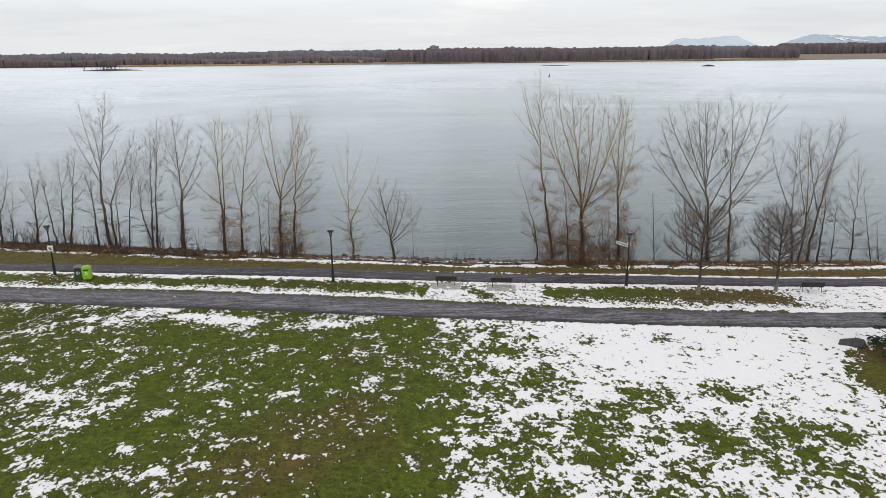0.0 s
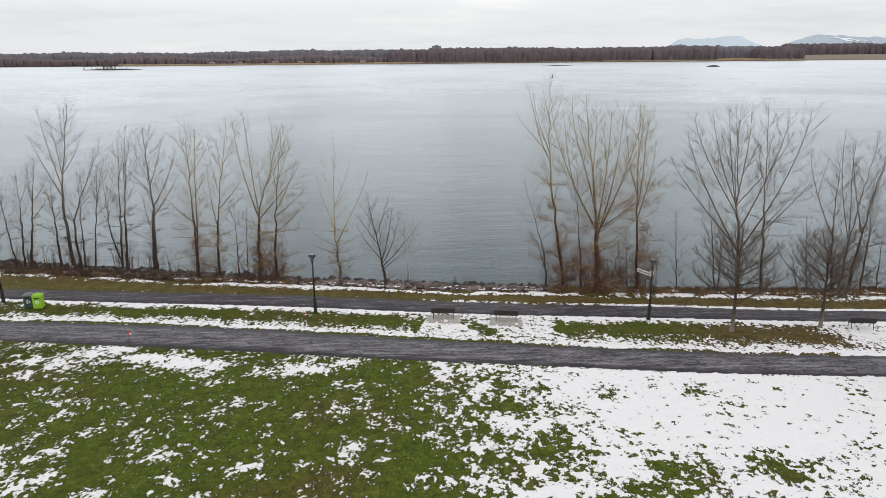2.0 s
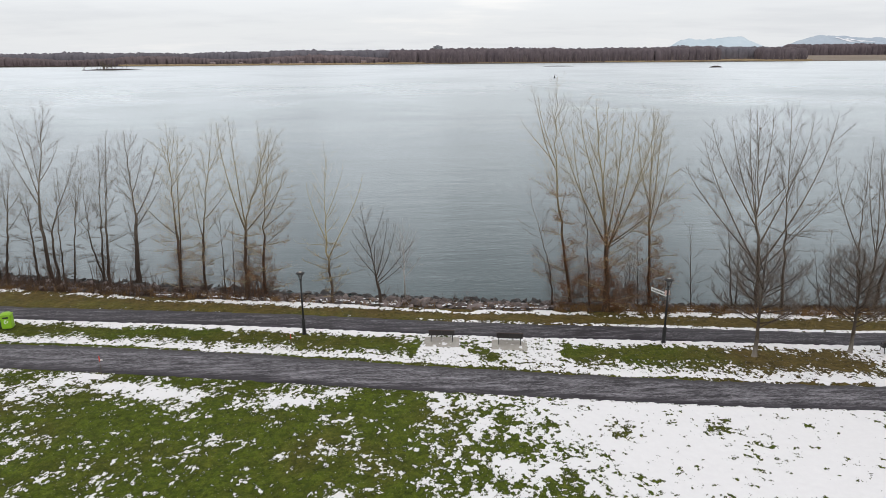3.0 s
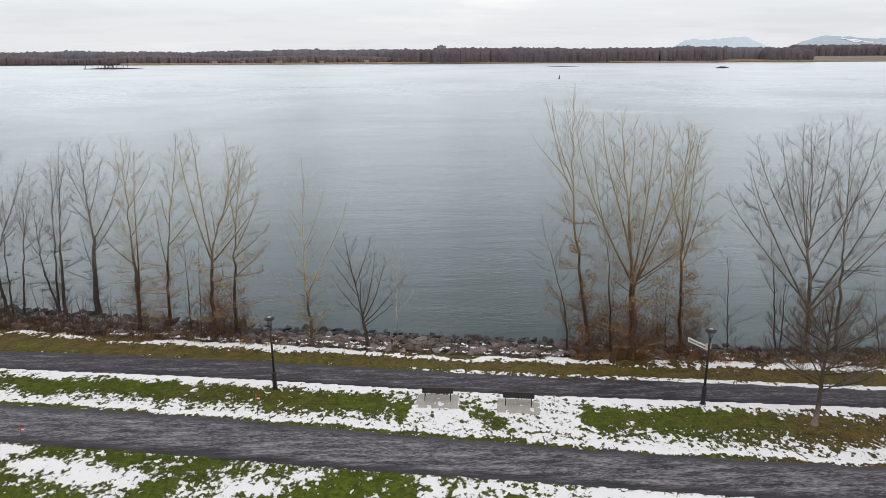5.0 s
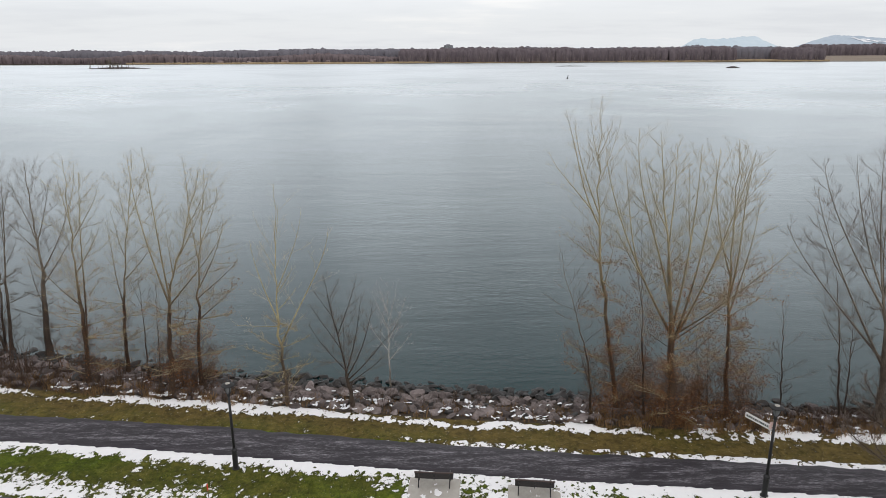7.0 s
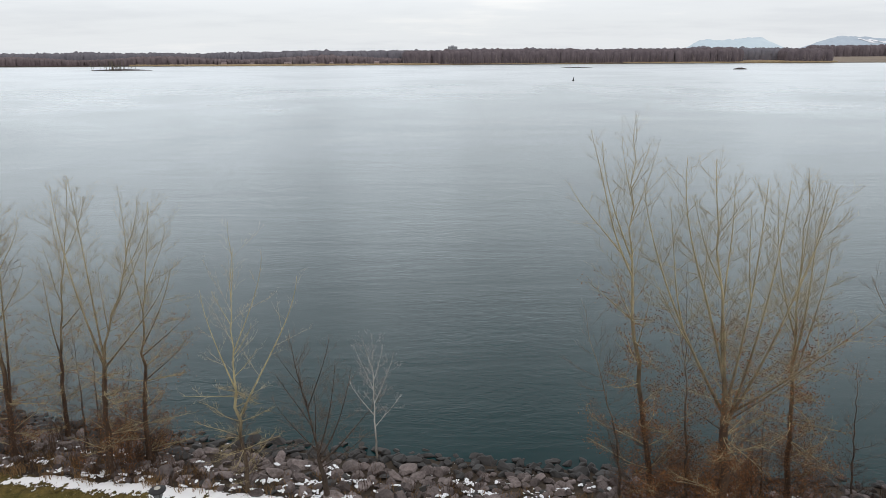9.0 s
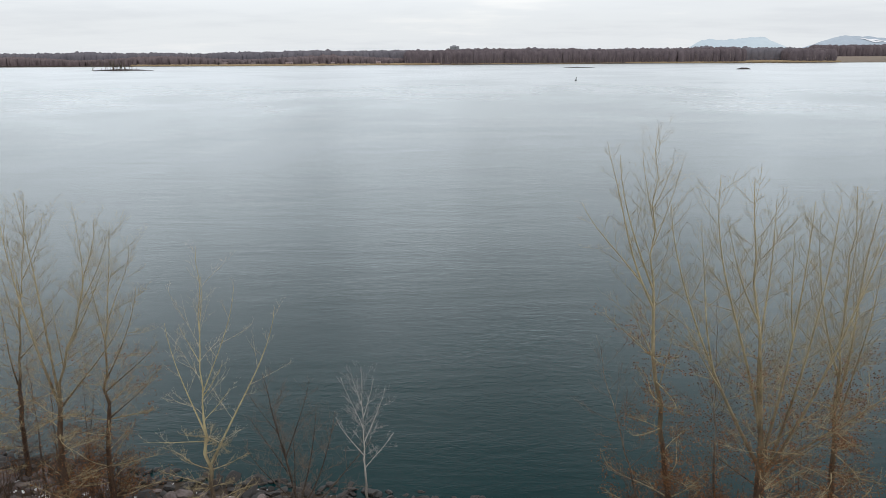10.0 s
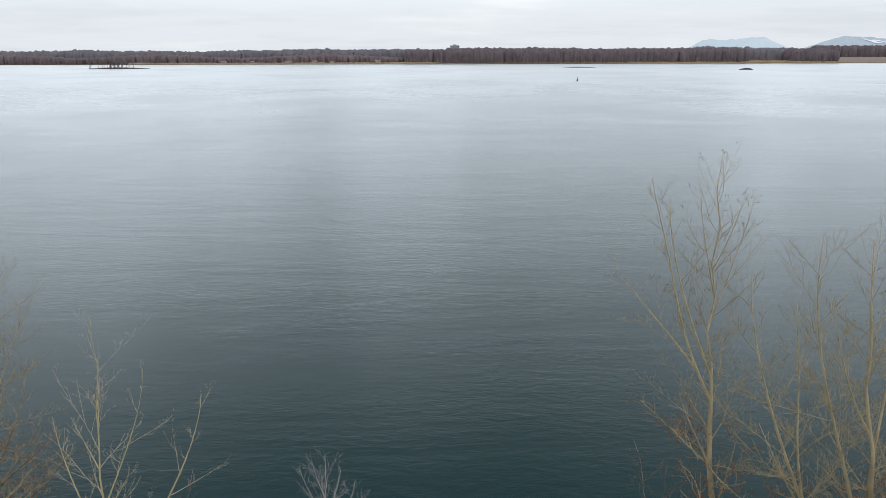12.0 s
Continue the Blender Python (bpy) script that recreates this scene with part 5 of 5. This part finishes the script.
def snow_bits(name, x0, x1, count, label, seed):
    """Left-over snow lying on and between the stones of the bank."""
    rng.seed(seed)
    m, base = Mesh(), [stone_mesh("snow", 500 + k, SNOW_LUMP, 2, 0.35) for k in range(4)]
    for _ in range(count):
        x = rng.uniform(x0, x1)
        y = float(crest(x)) + 0.7 + rng.random() ** 1.6 * 4.2
        lift, turn = rng.uniform(0.14, 0.24), rng.uniform(0, 360)
        for _ in range(rng.randint(2, 6)):
            s = rng.uniform(0.05, 0.16)
            px, py = x + rng.gauss(0, 0.16), y + rng.gauss(0, 0.10)
            t = pose(px, py, level(px, py) + lift, rng.uniform(-20, 4), rng.uniform(-12, 12), turn + rng.uniform(-40, 40)) @ Matrix.Diagonal((s * rng.uniform(0.8, 2.0), s, s * 0.4, 1))
            me = rng.choice(base)
            m.add([tuple(t @ v.co) for v in me.vertices], [tuple(p.vertices) for p in me.polygons])
    tagged(new(name, m.data(name, SNOW_LUMP, True)), label, "snow", kind="stuff")


snow_bits("snow_remnant", -24, 10, 150, "scraps of snow between the bank's stones", 4)
snow_bits("snow_remnant", 14, 40, 110, "scraps of snow in the dead grass", 5)


def spruce(x, y, tall, wide):
    """A dark spruce: whorls of drooping boughs set with needle tufts."""
    rng.seed(77)
    root = thing("spruce", x, y, level(x, y) - 0.05, "dark green spruce on the lawn over bare needles", "tree")
    part("trunk", Mesh().tube([(0, 0, 0), (0.03, 0, tall * 0.5), (0, 0, tall)], [0.2, 0.12, 0.02], 8), BARK_DARK, root, smooth=True)
    boughs, tufts = Twigs(), Mesh()
    for k in range(150):
        s = (k + rng.random()) / 150
        z = 0.35 + (tall - 0.5) * s
        out = wide * (1 - s) ** 0.85 * rng.uniform(0.75, 1.1) + 0.1
        a = k * 2.4 + rng.uniform(-0.4, 0.4)
        c, d = math.cos(a), math.sin(a)
        p = [np.array([[0, 0, z]]), np.array([[c * out * 0.55, d * out * 0.55, z - 0.02 * out]]), np.array([[c * out, d * out, z - 0.12 * out]])]
        boughs.add(p[0], p[1], p[2], np.array([0.022]))
        for _ in range(int(14 + 26 * (1 - s))):
            u = rng.uniform(0.15, 1.05)
            w = 0.30 * out * (1.1 - u * 0.7)
            q = Vector((c * out * u - d * rng.uniform(-w, w), d * out * u + c * rng.uniform(-w, w), z - 0.12 * out * u * u + rng.uniform(-0.09, 0.05)))
            m = Euler((rng.uniform(-0.5, 0.5), rng.uniform(-0.5, 0.5), a + rng.uniform(-0.9, 0.9))).to_matrix()
            r = rng.uniform(0.10, 0.20)
            tufts.add([tuple(q + m @ Vector(v) * r) for v in ((-0.6, -0.35, 0), (1.3, 0, -0.25), (-0.6, 0.35, 0), (0.1, 0, 0.28))], [(0, 1, 3), (1, 2, 3), (0, 3, 2)])
    part("bough", boughs, BARK_DARK, root)
    part("needles", tufts, NEEDLES, root)


spruce(31.0, 37.4, 7.0, 2.7)

# ---- undergrowth ----
def brush(name, x0, x1, count, tall, mat, label, off=(0.2, 3.0), blades=9, spread=0.5, seed=1, wide=0.012):
    """Tangled dry stalks along the crest of the bank."""
    rng.seed(seed)
    m = Mesh()
    for _ in range(count):
        x = rng.uniform(x0, x1)
        y = float(crest(x)) + rng.uniform(*off)
        z = level(x, y) - 0.03
        h0 = tall * rng.uniform(0.5, 1.15)
        for _ in range(blades):
            a, lean = rng.random() * 6.28, rng.uniform(0.1, spread)
            h = h0 * rng.uniform(0.5, 1.1)
            bx, by = x + rng.gauss(0, 0.12), y + rng.gauss(0, 0.12)
            tip = (bx + math.cos(a) * lean * h, by + math.sin(a) * lean * h, z + h)
            mid = (bx + math.cos(a) * lean * h * 0.35, by + math.sin(a) * lean * h * 0.35, z + h * 0.6)
            m.tube([(bx, by, z), mid, tip], [wide, wide * 0.8, wide * 0.3], 3)
    ob = new(name, m.data(name, mat))
    return tagged(ob, label, "undergrowth", kind="stuff")


brush("brush", -47, -25, 620, 0.75, BRUSH_TWIG, "tangle of brown twigs and brambles on the bank", (0.4, 5.0), 10, 0.9, 1)
brush("dry_grass", -47, -10, 450, 0.55, DRY_GRASS, "tufts of dead straw-coloured grass on the bank", (0.2, 3.0), 10, 0.6, 2)
brush("dry_grass", -9, 9, 130, 0.50, DRY_GRASS, "sparse tufts of dead grass among the stones", (0.3, 3.5), 9, 0.6, 3)
brush("dry_grass", 9.5, 42, 800, 0.6, DRY_GRASS, "thick orange-brown dead grass along the bank", (0.2, 3.2), 10, 0.5, 4)
brush("brush", -25, -11, 190, 0.7, BRUSH_TWIG, "low brown twigs between the stones", (0.6, 4.5), 9, 0.9, 7)
brush("brush", 9.5, 22, 150, 0.5, BRUSH_TWIG, "low brown brush under the leafy trees", (0.6, 4.5), 9, 0.9, 5)
brush("brush", 22, 42, 330, 0.75, BRUSH_TWIG, "brown twiggy brush under the grey trees", (1.4, 6.0), 10, 0.9, 8)
brush("saplings", -48, -25, 45, 3.0, BRUSH_TWIG, "thicket of bare brown shoots on the bank", (1.5, 6.5), 6, 0.40, 9, 0.02)
brush("saplings", -25, -14, 22, 2.6, BRUSH_TWIG, "bare brown shoots between the poplars", (2.0, 5.5), 6, 0.40, 10, 0.018)
brush("saplings", -3.5, 3.0, 16, 1.6, BRUSH_TWIG, "thin bare shoots rising between the stones", (1.5, 4.0), 5, 0.45, 6)


def leafy_thicket(name, x0, x1, count, tall, label, off, seed):
    """Thin brown shoots still full of withered leaves."""
    rng.seed(seed)
    shoots, leaves = Twigs(), Mesh()
    for _ in range(count):
        x = rng.uniform(x0, x1)
        y = float(crest(x)) + rng.uniform(*off)
        z, h = level(x, y) - 0.05, tall * rng.uniform(0.35, 1.1)
        pts = rising((x, y, z), (x + rng.gauss(0, 0.22) * h, y + rng.gauss(0, 0.22) * h, z + h), 5, 1.2, 0.03 * h)
        rad = 0.016 * (1 - 0.8 * np.linspace(0, 1, 5))
        twig_line(shoots, pts, rad)
        sprout(shoots, pts, rad, int(4 + 3 * h), 0.30 * h + 0.2, 0.008, 3, 0.85, 0.1, 0.3)
        for _ in range(int(3 + 5 * h)):
            c = pts[rng.randint(1, 4)] + np.array([rng.gauss(0, 0.22), rng.gauss(0, 0.22), rng.gauss(0, 0.25)]) * (0.6 + 0.3 * h)
            leaf_quads(leaves, (c[0], c[1], max(c[2], z + 0.1)), rng.randint(3, 9), (0.14, 0.14, 0.14), 0.038)
    root = thing(name, 0.5 * (x0 + x1), float(crest(0.5 * (x0 + x1))) + 2, -0.6, label, "undergrowth", kind="stuff")
    for key, mesh, mat in (("shoots", shoots, BRUSH_TWIG), ("foliage", leaves, DEAD_LEAF)):
        ob = part(key, mesh, mat, root)
        ob.matrix_parent_inverse = root.matrix_basis.inverted()


leafy_thicket("thicket", 10.2, 18.6, 70, 3.6, "rust-brown leafy thicket round the foot of the trees", (0.6, 4.2), 31)
leafy_thicket("thicket", -18.0, -13.4, 14, 1.6, "brown leafy shoots between the poplars", (0.8, 4.0), 32)


# ---- grass blades over the lawn ----
def grass_blades(name, x0, x1, y0, y1, count, label, tall=0.055, seed=1):
    r = np.random.RandomState(seed)
    x, y = r.uniform(x0, x1, count), r.uniform(y0, y1, count)
    s, dry = snow_cover(x, y)
    road = ((y > low_near(x) - 0.05) & (y < low_far(x) + 0.05)) | ((y > up_near(x) - 0.05) & (y < up_far(x) + 0.05)) | (y > crest(x) - 0.2)
    keep = (s < 0.55) & ~road & (dry < 0.45 + 0.35 * r.rand(count))
    x, y = x[keep], y[keep]
    n = len(x)
    z = land(x, y)
    h = tall * r.uniform(0.5, 1.4, n)
    a, w = r.uniform(0, 6.283, n), r.uniform(0.012, 0.028, n)
    lx, ly = r.normal(0, 0.035, n), r.normal(0, 0.035, n)
    c, t = np.cos(a) * w, np.sin(a) * w
    v = np.stack([np.stack([x - c, y - t, z], -1), np.stack([x + c, y + t, z], -1), np.stack([x + lx, y + ly, z + h], -1)], 1).reshape(-1, 3)
    me = bpy.data.meshes.new(name)
    me.vertices.add(3 * n)
    me.vertices.foreach_set("co", v.astype(np.float32).ravel())
    me.loops.add(3 * n)
    me.loops.foreach_set("vertex_index", np.arange(3 * n, dtype=np.int32))
    me.polygons.add(n)
    me.polygons.foreach_set("loop_start", np.arange(0, 3 * n, 3, dtype=np.int32))
    me.update(calc_edges=True)
    me.materials.append(GRASS)
    return tagged(new(name, me), label, "grass", kind="stuff")


grass_blades("grass", -34, 32, 21, 49, 230000, "short wet green grass poking through snow", seed=1)
grass_blades("grass", -36, 32, 45, 58, 120000, "green grass between the two paths", seed=2)
grass_blades("grass", -40, 38, 53, 65, 60000, "dull grass verge beside the footpath", seed=3)


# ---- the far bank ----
# far woods and scrub: a mauve haze tint is mixed into their colours
FAR_BARK = plain("hazed_bare_woods", (0.085, 0.070, 0.080), (0.165, 0.136, 0.145), 0.10, 1.0, 0, 0, 6, stretch=(1.6, 1.6, 0.6), random_tone=0.06)
# more haze in the colour of the back rows: paler and bluer
FAR_BACK = plain("hazed_back_woods", (0.125, 0.120, 0.140), (0.175, 0.165, 0.185), 0.05, 1.0, 0, 0, 5, random_tone=0.05)
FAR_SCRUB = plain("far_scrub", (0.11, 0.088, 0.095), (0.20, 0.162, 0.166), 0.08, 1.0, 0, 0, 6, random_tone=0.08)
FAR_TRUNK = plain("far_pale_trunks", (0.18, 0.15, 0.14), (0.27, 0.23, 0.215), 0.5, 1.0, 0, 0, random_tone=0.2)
ISLET_MUD = plain("islet_mud_and_scrub", (0.035, 0.030, 0.030), (0.085, 0.072, 0.066), 0.6, 0.95, 0, 0.4, 5, 0.2)
FIELD = plain("dull_straw_field", (0.19, 0.155, 0.125), (0.28, 0.235, 0.19), 0.01, 1.0, 0, 0)
REED = plain("straw_reeds", (0.24, 0.18, 0.105), (0.40, 0.31, 0.19), 0.06, 1.0, 0, 0)
# the haze of distance is put into both hills' blue base colours
HILL = plain("hazed_far_hill", (0.50, 0.60, 0.67), (0.58, 0.67, 0.73), 0.004, 1.0, 0, 0)
HAZED_SKI_HILL = plain("hazed_ski_hill", (0.36, 0.43, 0.51), (0.47, 0.54, 0.61), 0.006, 1.0, 0, 0)
SKI_SLOPE = plain("ski_slope_snow", (0.84, 0.86, 0.90), (0.92, 0.93, 0.95), 0.02, 1.0, 0, 0)
FAR_WALL = plain("far_facade", (0.26, 0.27, 0.30), (0.33, 0.34, 0.37), 0.1, 0.9, 0, 0)
PALE_WALL = plain("far_pale_house", (0.36, 0.27, 0.25), (0.45, 0.35, 0.32), 0.2, 0.9, 0, 0)
FAR_ROOF = plain("far_roof", (0.20, 0.16, 0.16), (0.27, 0.22, 0.22), 0.2, 0.9, 0, 0)


def crown_mass(m, x, y, z, h, w):
    """A leafless crown seen from a mile off: a ragged rounded mass."""
    n, v, f = 8, [], []
    rows = [(0.0, 0.85), (0.35, 1.0), (0.62, 1.0), (0.80, 0.86), (0.92, 0.58), (0.985, 0.22)]
    for hh, ww in rows:
        for k in range(n):
            a = 6.283 * k / n
            r = w * ww * rng.uniform(0.86, 1.12)
            v.append((x + r * math.cos(a), y + r * math.sin(a), z + h * hh * rng.uniform(0.965, 1.03)))
    for j in range(len(rows) - 1):
        for k in range(n):
            f.append((j * n + k, j * n + (k + 1) % n, (j + 1) * n + (k + 1) % n, (j + 1) * n + k))
    f.append(tuple((len(rows) - 1) * n + k for k in range(n)))
    m.add(v, f)


def shore_y(x):
    return FAR_SHORE + 20 * math.sin(x / 190.0)


def woods(name, x0, x1, back, rows, step, height, label, seed, mat, z=-1.0, trunks=False, gap=9):
    rng.seed(seed)
    m, tr = Mesh(), Mesh()
    for j in range(rows):
        x = x0
        while x < x1:
            h = height(x) * (rng.uniform(0.88, 1.0) + (0.07 if rng.random() < 0.08 else 0)) * (0.93 + 0.035 * j)
            y = shore_y(x) + back + j * gap + rng.uniform(-4, 4)
            crown_mass(m, x, y, z, h, rng.uniform(4.2, 7.6) * h / 20)
            if trunks and j == 0:
                for _ in range(2):
                    tx = x + rng.uniform(-3, 3)
                    tr.tube([(tx, y - 7.5, z), (tx + rng.gauss(0, 0.8), y - 7.5, z + h * rng.uniform(0.3, 0.7))], [0.22, 0.10], 4)
            x += step * rng.uniform(0.6, 1.4)
    tagged(new(name, m.data(name, mat, True)), label, "woods", kind="stuff")
    if trunks:
        tagged(new(name, tr.data(name, FAR_TRUNK)), "pale bare trunks along the far shore", "woods", kind="stuff")


def tree_height(x):
    return 21.6 + 2.4 * sg((x + 250) / 60.0) + 0.9 * math.sin(x / 61.0) + 0.6 * math.sin(x / 23.0)


woods("far_woods", -1150, 640, 60, 3, 3.6, lambda x: tree_height(x) + 1.2, "leafless woods behind the far shore, haze-grey in colour", 1, FAR_BACK)
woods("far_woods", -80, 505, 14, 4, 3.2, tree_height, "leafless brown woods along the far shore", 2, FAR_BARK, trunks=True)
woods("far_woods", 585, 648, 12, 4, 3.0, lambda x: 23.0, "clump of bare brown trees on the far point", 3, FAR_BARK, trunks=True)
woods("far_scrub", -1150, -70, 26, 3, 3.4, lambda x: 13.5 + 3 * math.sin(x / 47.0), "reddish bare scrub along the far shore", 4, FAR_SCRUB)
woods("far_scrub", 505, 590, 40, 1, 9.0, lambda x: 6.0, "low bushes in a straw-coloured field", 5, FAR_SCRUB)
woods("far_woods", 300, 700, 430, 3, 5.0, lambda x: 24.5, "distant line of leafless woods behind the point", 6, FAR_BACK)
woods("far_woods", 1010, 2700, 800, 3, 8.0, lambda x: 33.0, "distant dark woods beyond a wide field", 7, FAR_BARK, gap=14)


def reeds(name, x0, x1, tall, label, seed, depth=9.0, off=0.0, mat=REED):
    """A low ragged belt of straw-coloured growth at the waterline."""
    rng.seed(seed)
    m, v, n = Mesh(), [], 0
    px = np.arange(x0, x1, 3.0)
    for d, h in ((0.0, 0.0), (0.6, 0.8), (depth * 0.5, 1.0), (depth, 0.9), (depth + 1, 0.0)):
        for x in px:
            v.append((x, shore_y(x) + off + d + rng.uniform(-0.4, 0.4), -2.1 + (tall + 2.1 - 1.2) * h * rng.uniform(0.75, 1.1)))
    k = len(px)
    m.add(v, [(j * k + i, j * k + i + 1, (j + 1) * k + i + 1, (j + 1) * k + i) for j in range(4) for i in range(k - 1)])
    tagged(new(name, m.data(name, mat)), label, "reeds", kind="stuff")


reeds("reeds", -560, -20, 2.2, "belt of straw-coloured reeds on the far shore", 3)
reeds("reeds", -30, 300, 0.6, "thin strip of dry growth on the far shore", 4)
reeds("reeds", 300, 520, 1.6, "belt of straw-coloured reeds by the woods", 5, 9)
reeds("reeds", 500, 660, 3.0, "belt of straw-coloured growth on the far point", 6, 60)
reeds("reeds", 640, 3000, 1.0, "wide dull straw-coloured field behind the far shore", 8, 780, 0.0, FIELD)


def hill(name, profile, y, depth, label, mat, runs=()):
    """A far hill, from a few heights along its ridge, with pale ski runs where it has any."""
    hx, hz = [p[0] for p in profile], [p[1] for p in profile]

    def ridge(x):
        z = np.interp(x, hx, hz)
        return z + 2.0 * fbm(np.asarray(x) / 30.0, np.asarray(x) * 0, 5, 4) * (z > 25)

    px = np.linspace(hx[0], hx[-1], 90)
    m, v = Mesh(), []
    for d, k in ((-depth, 0.0), (-depth * 0.5, 0.6), (0, 1.0), (depth, 0.0)):
        for x, z in zip(px, ridge(px)):
            v.append((float(x), y + d, float(-1 + (z + 1) * k)))
    n = len(px)
    m.add(v, [(j * n + i, j * n + i + 1, (j + 1) * n + i + 1, (j + 1) * n + i) for j in range(3) for i in range(n - 1)])
    ob = tagged(new(name, m.data(name, mat, True)), label, "hill", kind="structure")
    for x0, x1, w, lo, hi in runs:
        q, k = [], 8
        for i in range(k + 1):
            s = lo + (hi - lo) * i / k
            x = x0 + (x1 - x0) * i / k
            d = -depth * (1 - s) / 0.8 if s > 0.6 else -depth * (0.5 + 0.5 * (0.6 - s) / 0.6)
            for e in (-w, w):
                xe = x + e * (1 + 0.4 * math.sin(i * 2.1))
                q.append((xe, y + d - 6, float(-1 + (ridge(xe) + 1) * s) + 1.0))
        part("ski_run", Mesh().add(q, [(2 * i, 2 * i + 1, 2 * i + 3, 2 * i + 2) for i in range(k)]), SKI_SLOPE, ob, "snow-covered ski run")


hill("backdrop", [(1420, 20), (1475, 60), (1540, 84), (1600, 78), (1700, 78), (1800, 90), (1880, 88), (1940, 62), (2010, 25)], 4400, 260, "hill on the horizon with haze in its pale blue colour", HILL)
hill("backdrop", [(2110, 20), (2190, 52), (2270, 80), (2360, 96), (2460, 92), (2600, 80), (2900, 72), (3100, 60), (3300, 20)], 4380, 260, "snowy-sloped hill on the horizon with haze in its blue colour", HAZED_SKI_HILL,
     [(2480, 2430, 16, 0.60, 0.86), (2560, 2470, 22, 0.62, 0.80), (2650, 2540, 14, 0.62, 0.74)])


def far_house(x, y, wide, tall):
    root = thing("house", x, y, -1.2, "small pale house among far bare trees", "house")
    part("wall", Mesh().box(-wide / 2, -4, 0, wide / 2, 4, tall, 0.1), PALE_WALL, root)
    roof = [(-wide / 2 - 0.5, -4.6, tall), (wide / 2 + 0.5, -4.6, tall), (wide / 2 + 0.5, 4.6, tall), (-wide / 2 - 0.5, 4.6, tall), (-wide / 2 - 0.5, 0, tall + 1.6), (wide / 2 + 0.5, 0, tall + 1.6)]
    part("roof", Mesh().add(roof, [(0, 1, 5, 4), (2, 3, 4, 5), (0, 4, 3), (1, 2, 5), (3, 2, 1, 0)]), FAR_ROOF, root)
    for k in (-0.3, 0.1, 0.35):
        part("window", Mesh().box(wide * k - 0.6, -4.12, 1.4, wide * k + 0.6, -3.95, 2.9), INK, root)


for hx, hw, ht in ((-395, 9, 3.4), (-345, 6, 3.0), (-283, 12, 3.6), (-238, 8, 3.8), (-208, 6, 3.2), (-130, 8, 4.5)):
    far_house(hx, shore_y(hx) + 17, hw, ht)


def far_tower(x, y):
    root = thing("apartment_building", x, y, -1, "grey apartment block rising over the far woods", "building")
    part("wall", Mesh().box(-16, -8, 0, 16, 8, 37, 0.3), FAR_WALL, root)
    part("penthouse", Mesh().box(-7, -5, 37, 5, 5, 40, 0.2), FAR_WALL, root)
    for fl in range(9, 12):
        for k in range(7):
            x0 = -14.4 + k * 4.2
            part("window", Mesh().box(x0, -8.15, fl * 3 + 0.9, x0 + 2.4, -7.95, fl * 3 + 2.3), INK, root)


far_tower(2.0, 2500)


def islet(name, x, y, long, wide, tall, label, trees=0, seed=1):
    """A low island of mud and dead reeds, some with a few bare trees."""
    rng.seed(seed)
    root = thing(name, x, y, WATER_Z, label, "island")
    m, v, n = Mesh(), [], 28
    for r, h in ((1.0, -0.3), (0.85, 0.35), (0.55, 0.8), (0.2, 1.0)):
        for k in range(n):
            a = 6.283 * k / n
            q = r * rng.uniform(0.88, 1.1)
            v.append((q * long / 2 * math.cos(a), q * wide / 2 * math.sin(a), tall * h * rng.uniform(0.7, 1.2)))
    m.add(v, [(j * n + k, j * n + (k + 1) % n, (j + 1) * n + (k + 1) % n, (j + 1) * n + k) for j in range(3) for k in range(n)] + [tuple(3 * n + k for k in range(n))])
    part("bank", m, ISLET_MUD, root)
    if trees:
        t = Twigs()
        for _ in range(trees):
            tx, ty, h = rng.gauss(-0.05, 0.16) * long, rng.uniform(-0.2, 0.2) * wide, rng.uniform(5, 14)
            trunk = grown((tx, ty, 0.2), (tx + rng.gauss(0, 1), ty, h), 5, 0.15, 1)
            rad = np.linspace(0.40, 0.12, 5)
            for h in (0, 2):
                t.add(trunk[h:h + 1], trunk[h + 1:h + 2], trunk[h + 2:h + 3], rad[h:h + 1])
            sprout(t, trunk, rad, 10, 3.0, 0.10, 3, 0.5, 0.3, 1.5)
        part("scrub", t, LIMB_GREY, root, "bare trees and scrub")


islet("island", -440, 965, 90, 12, 1.6, "low wooded islet in the river", 34, 1)
islet("island", 339, 865, 17, 6, 1.9, "small dark islet of scrub in the river", 0, 2)
islet("island", 168, 985, 46, 5, 0.8, "long low mud bank in the river", 0, 3)


def buoy(x, y):
    root = thing("buoy", x, y, WATER_Z, "dark channel buoy leaning in the current", "buoy")
    tilt = pose(0, 0, 0, 0, 7, 0)
    part("float", Mesh().lathe([(0.2, -0.5), (0.75, -0.3), (0.8, 0.35), (0.45, 0.6)], 14, tilt), BLACK_PAINT, root)
    part("mast", Mesh().lathe([(0.42, 0.55), (0.28, 1.8), (0.12, 2.4)], 8, tilt), BLACK_PAINT, root)
    part("topmark", Mesh().lathe([(0.05, 2.35), (0.34, 2.5), (0.34, 2.8), (0.05, 3.0)], 10, tilt), BLACK_PAINT, root)


buoy(94.4, 574.3)
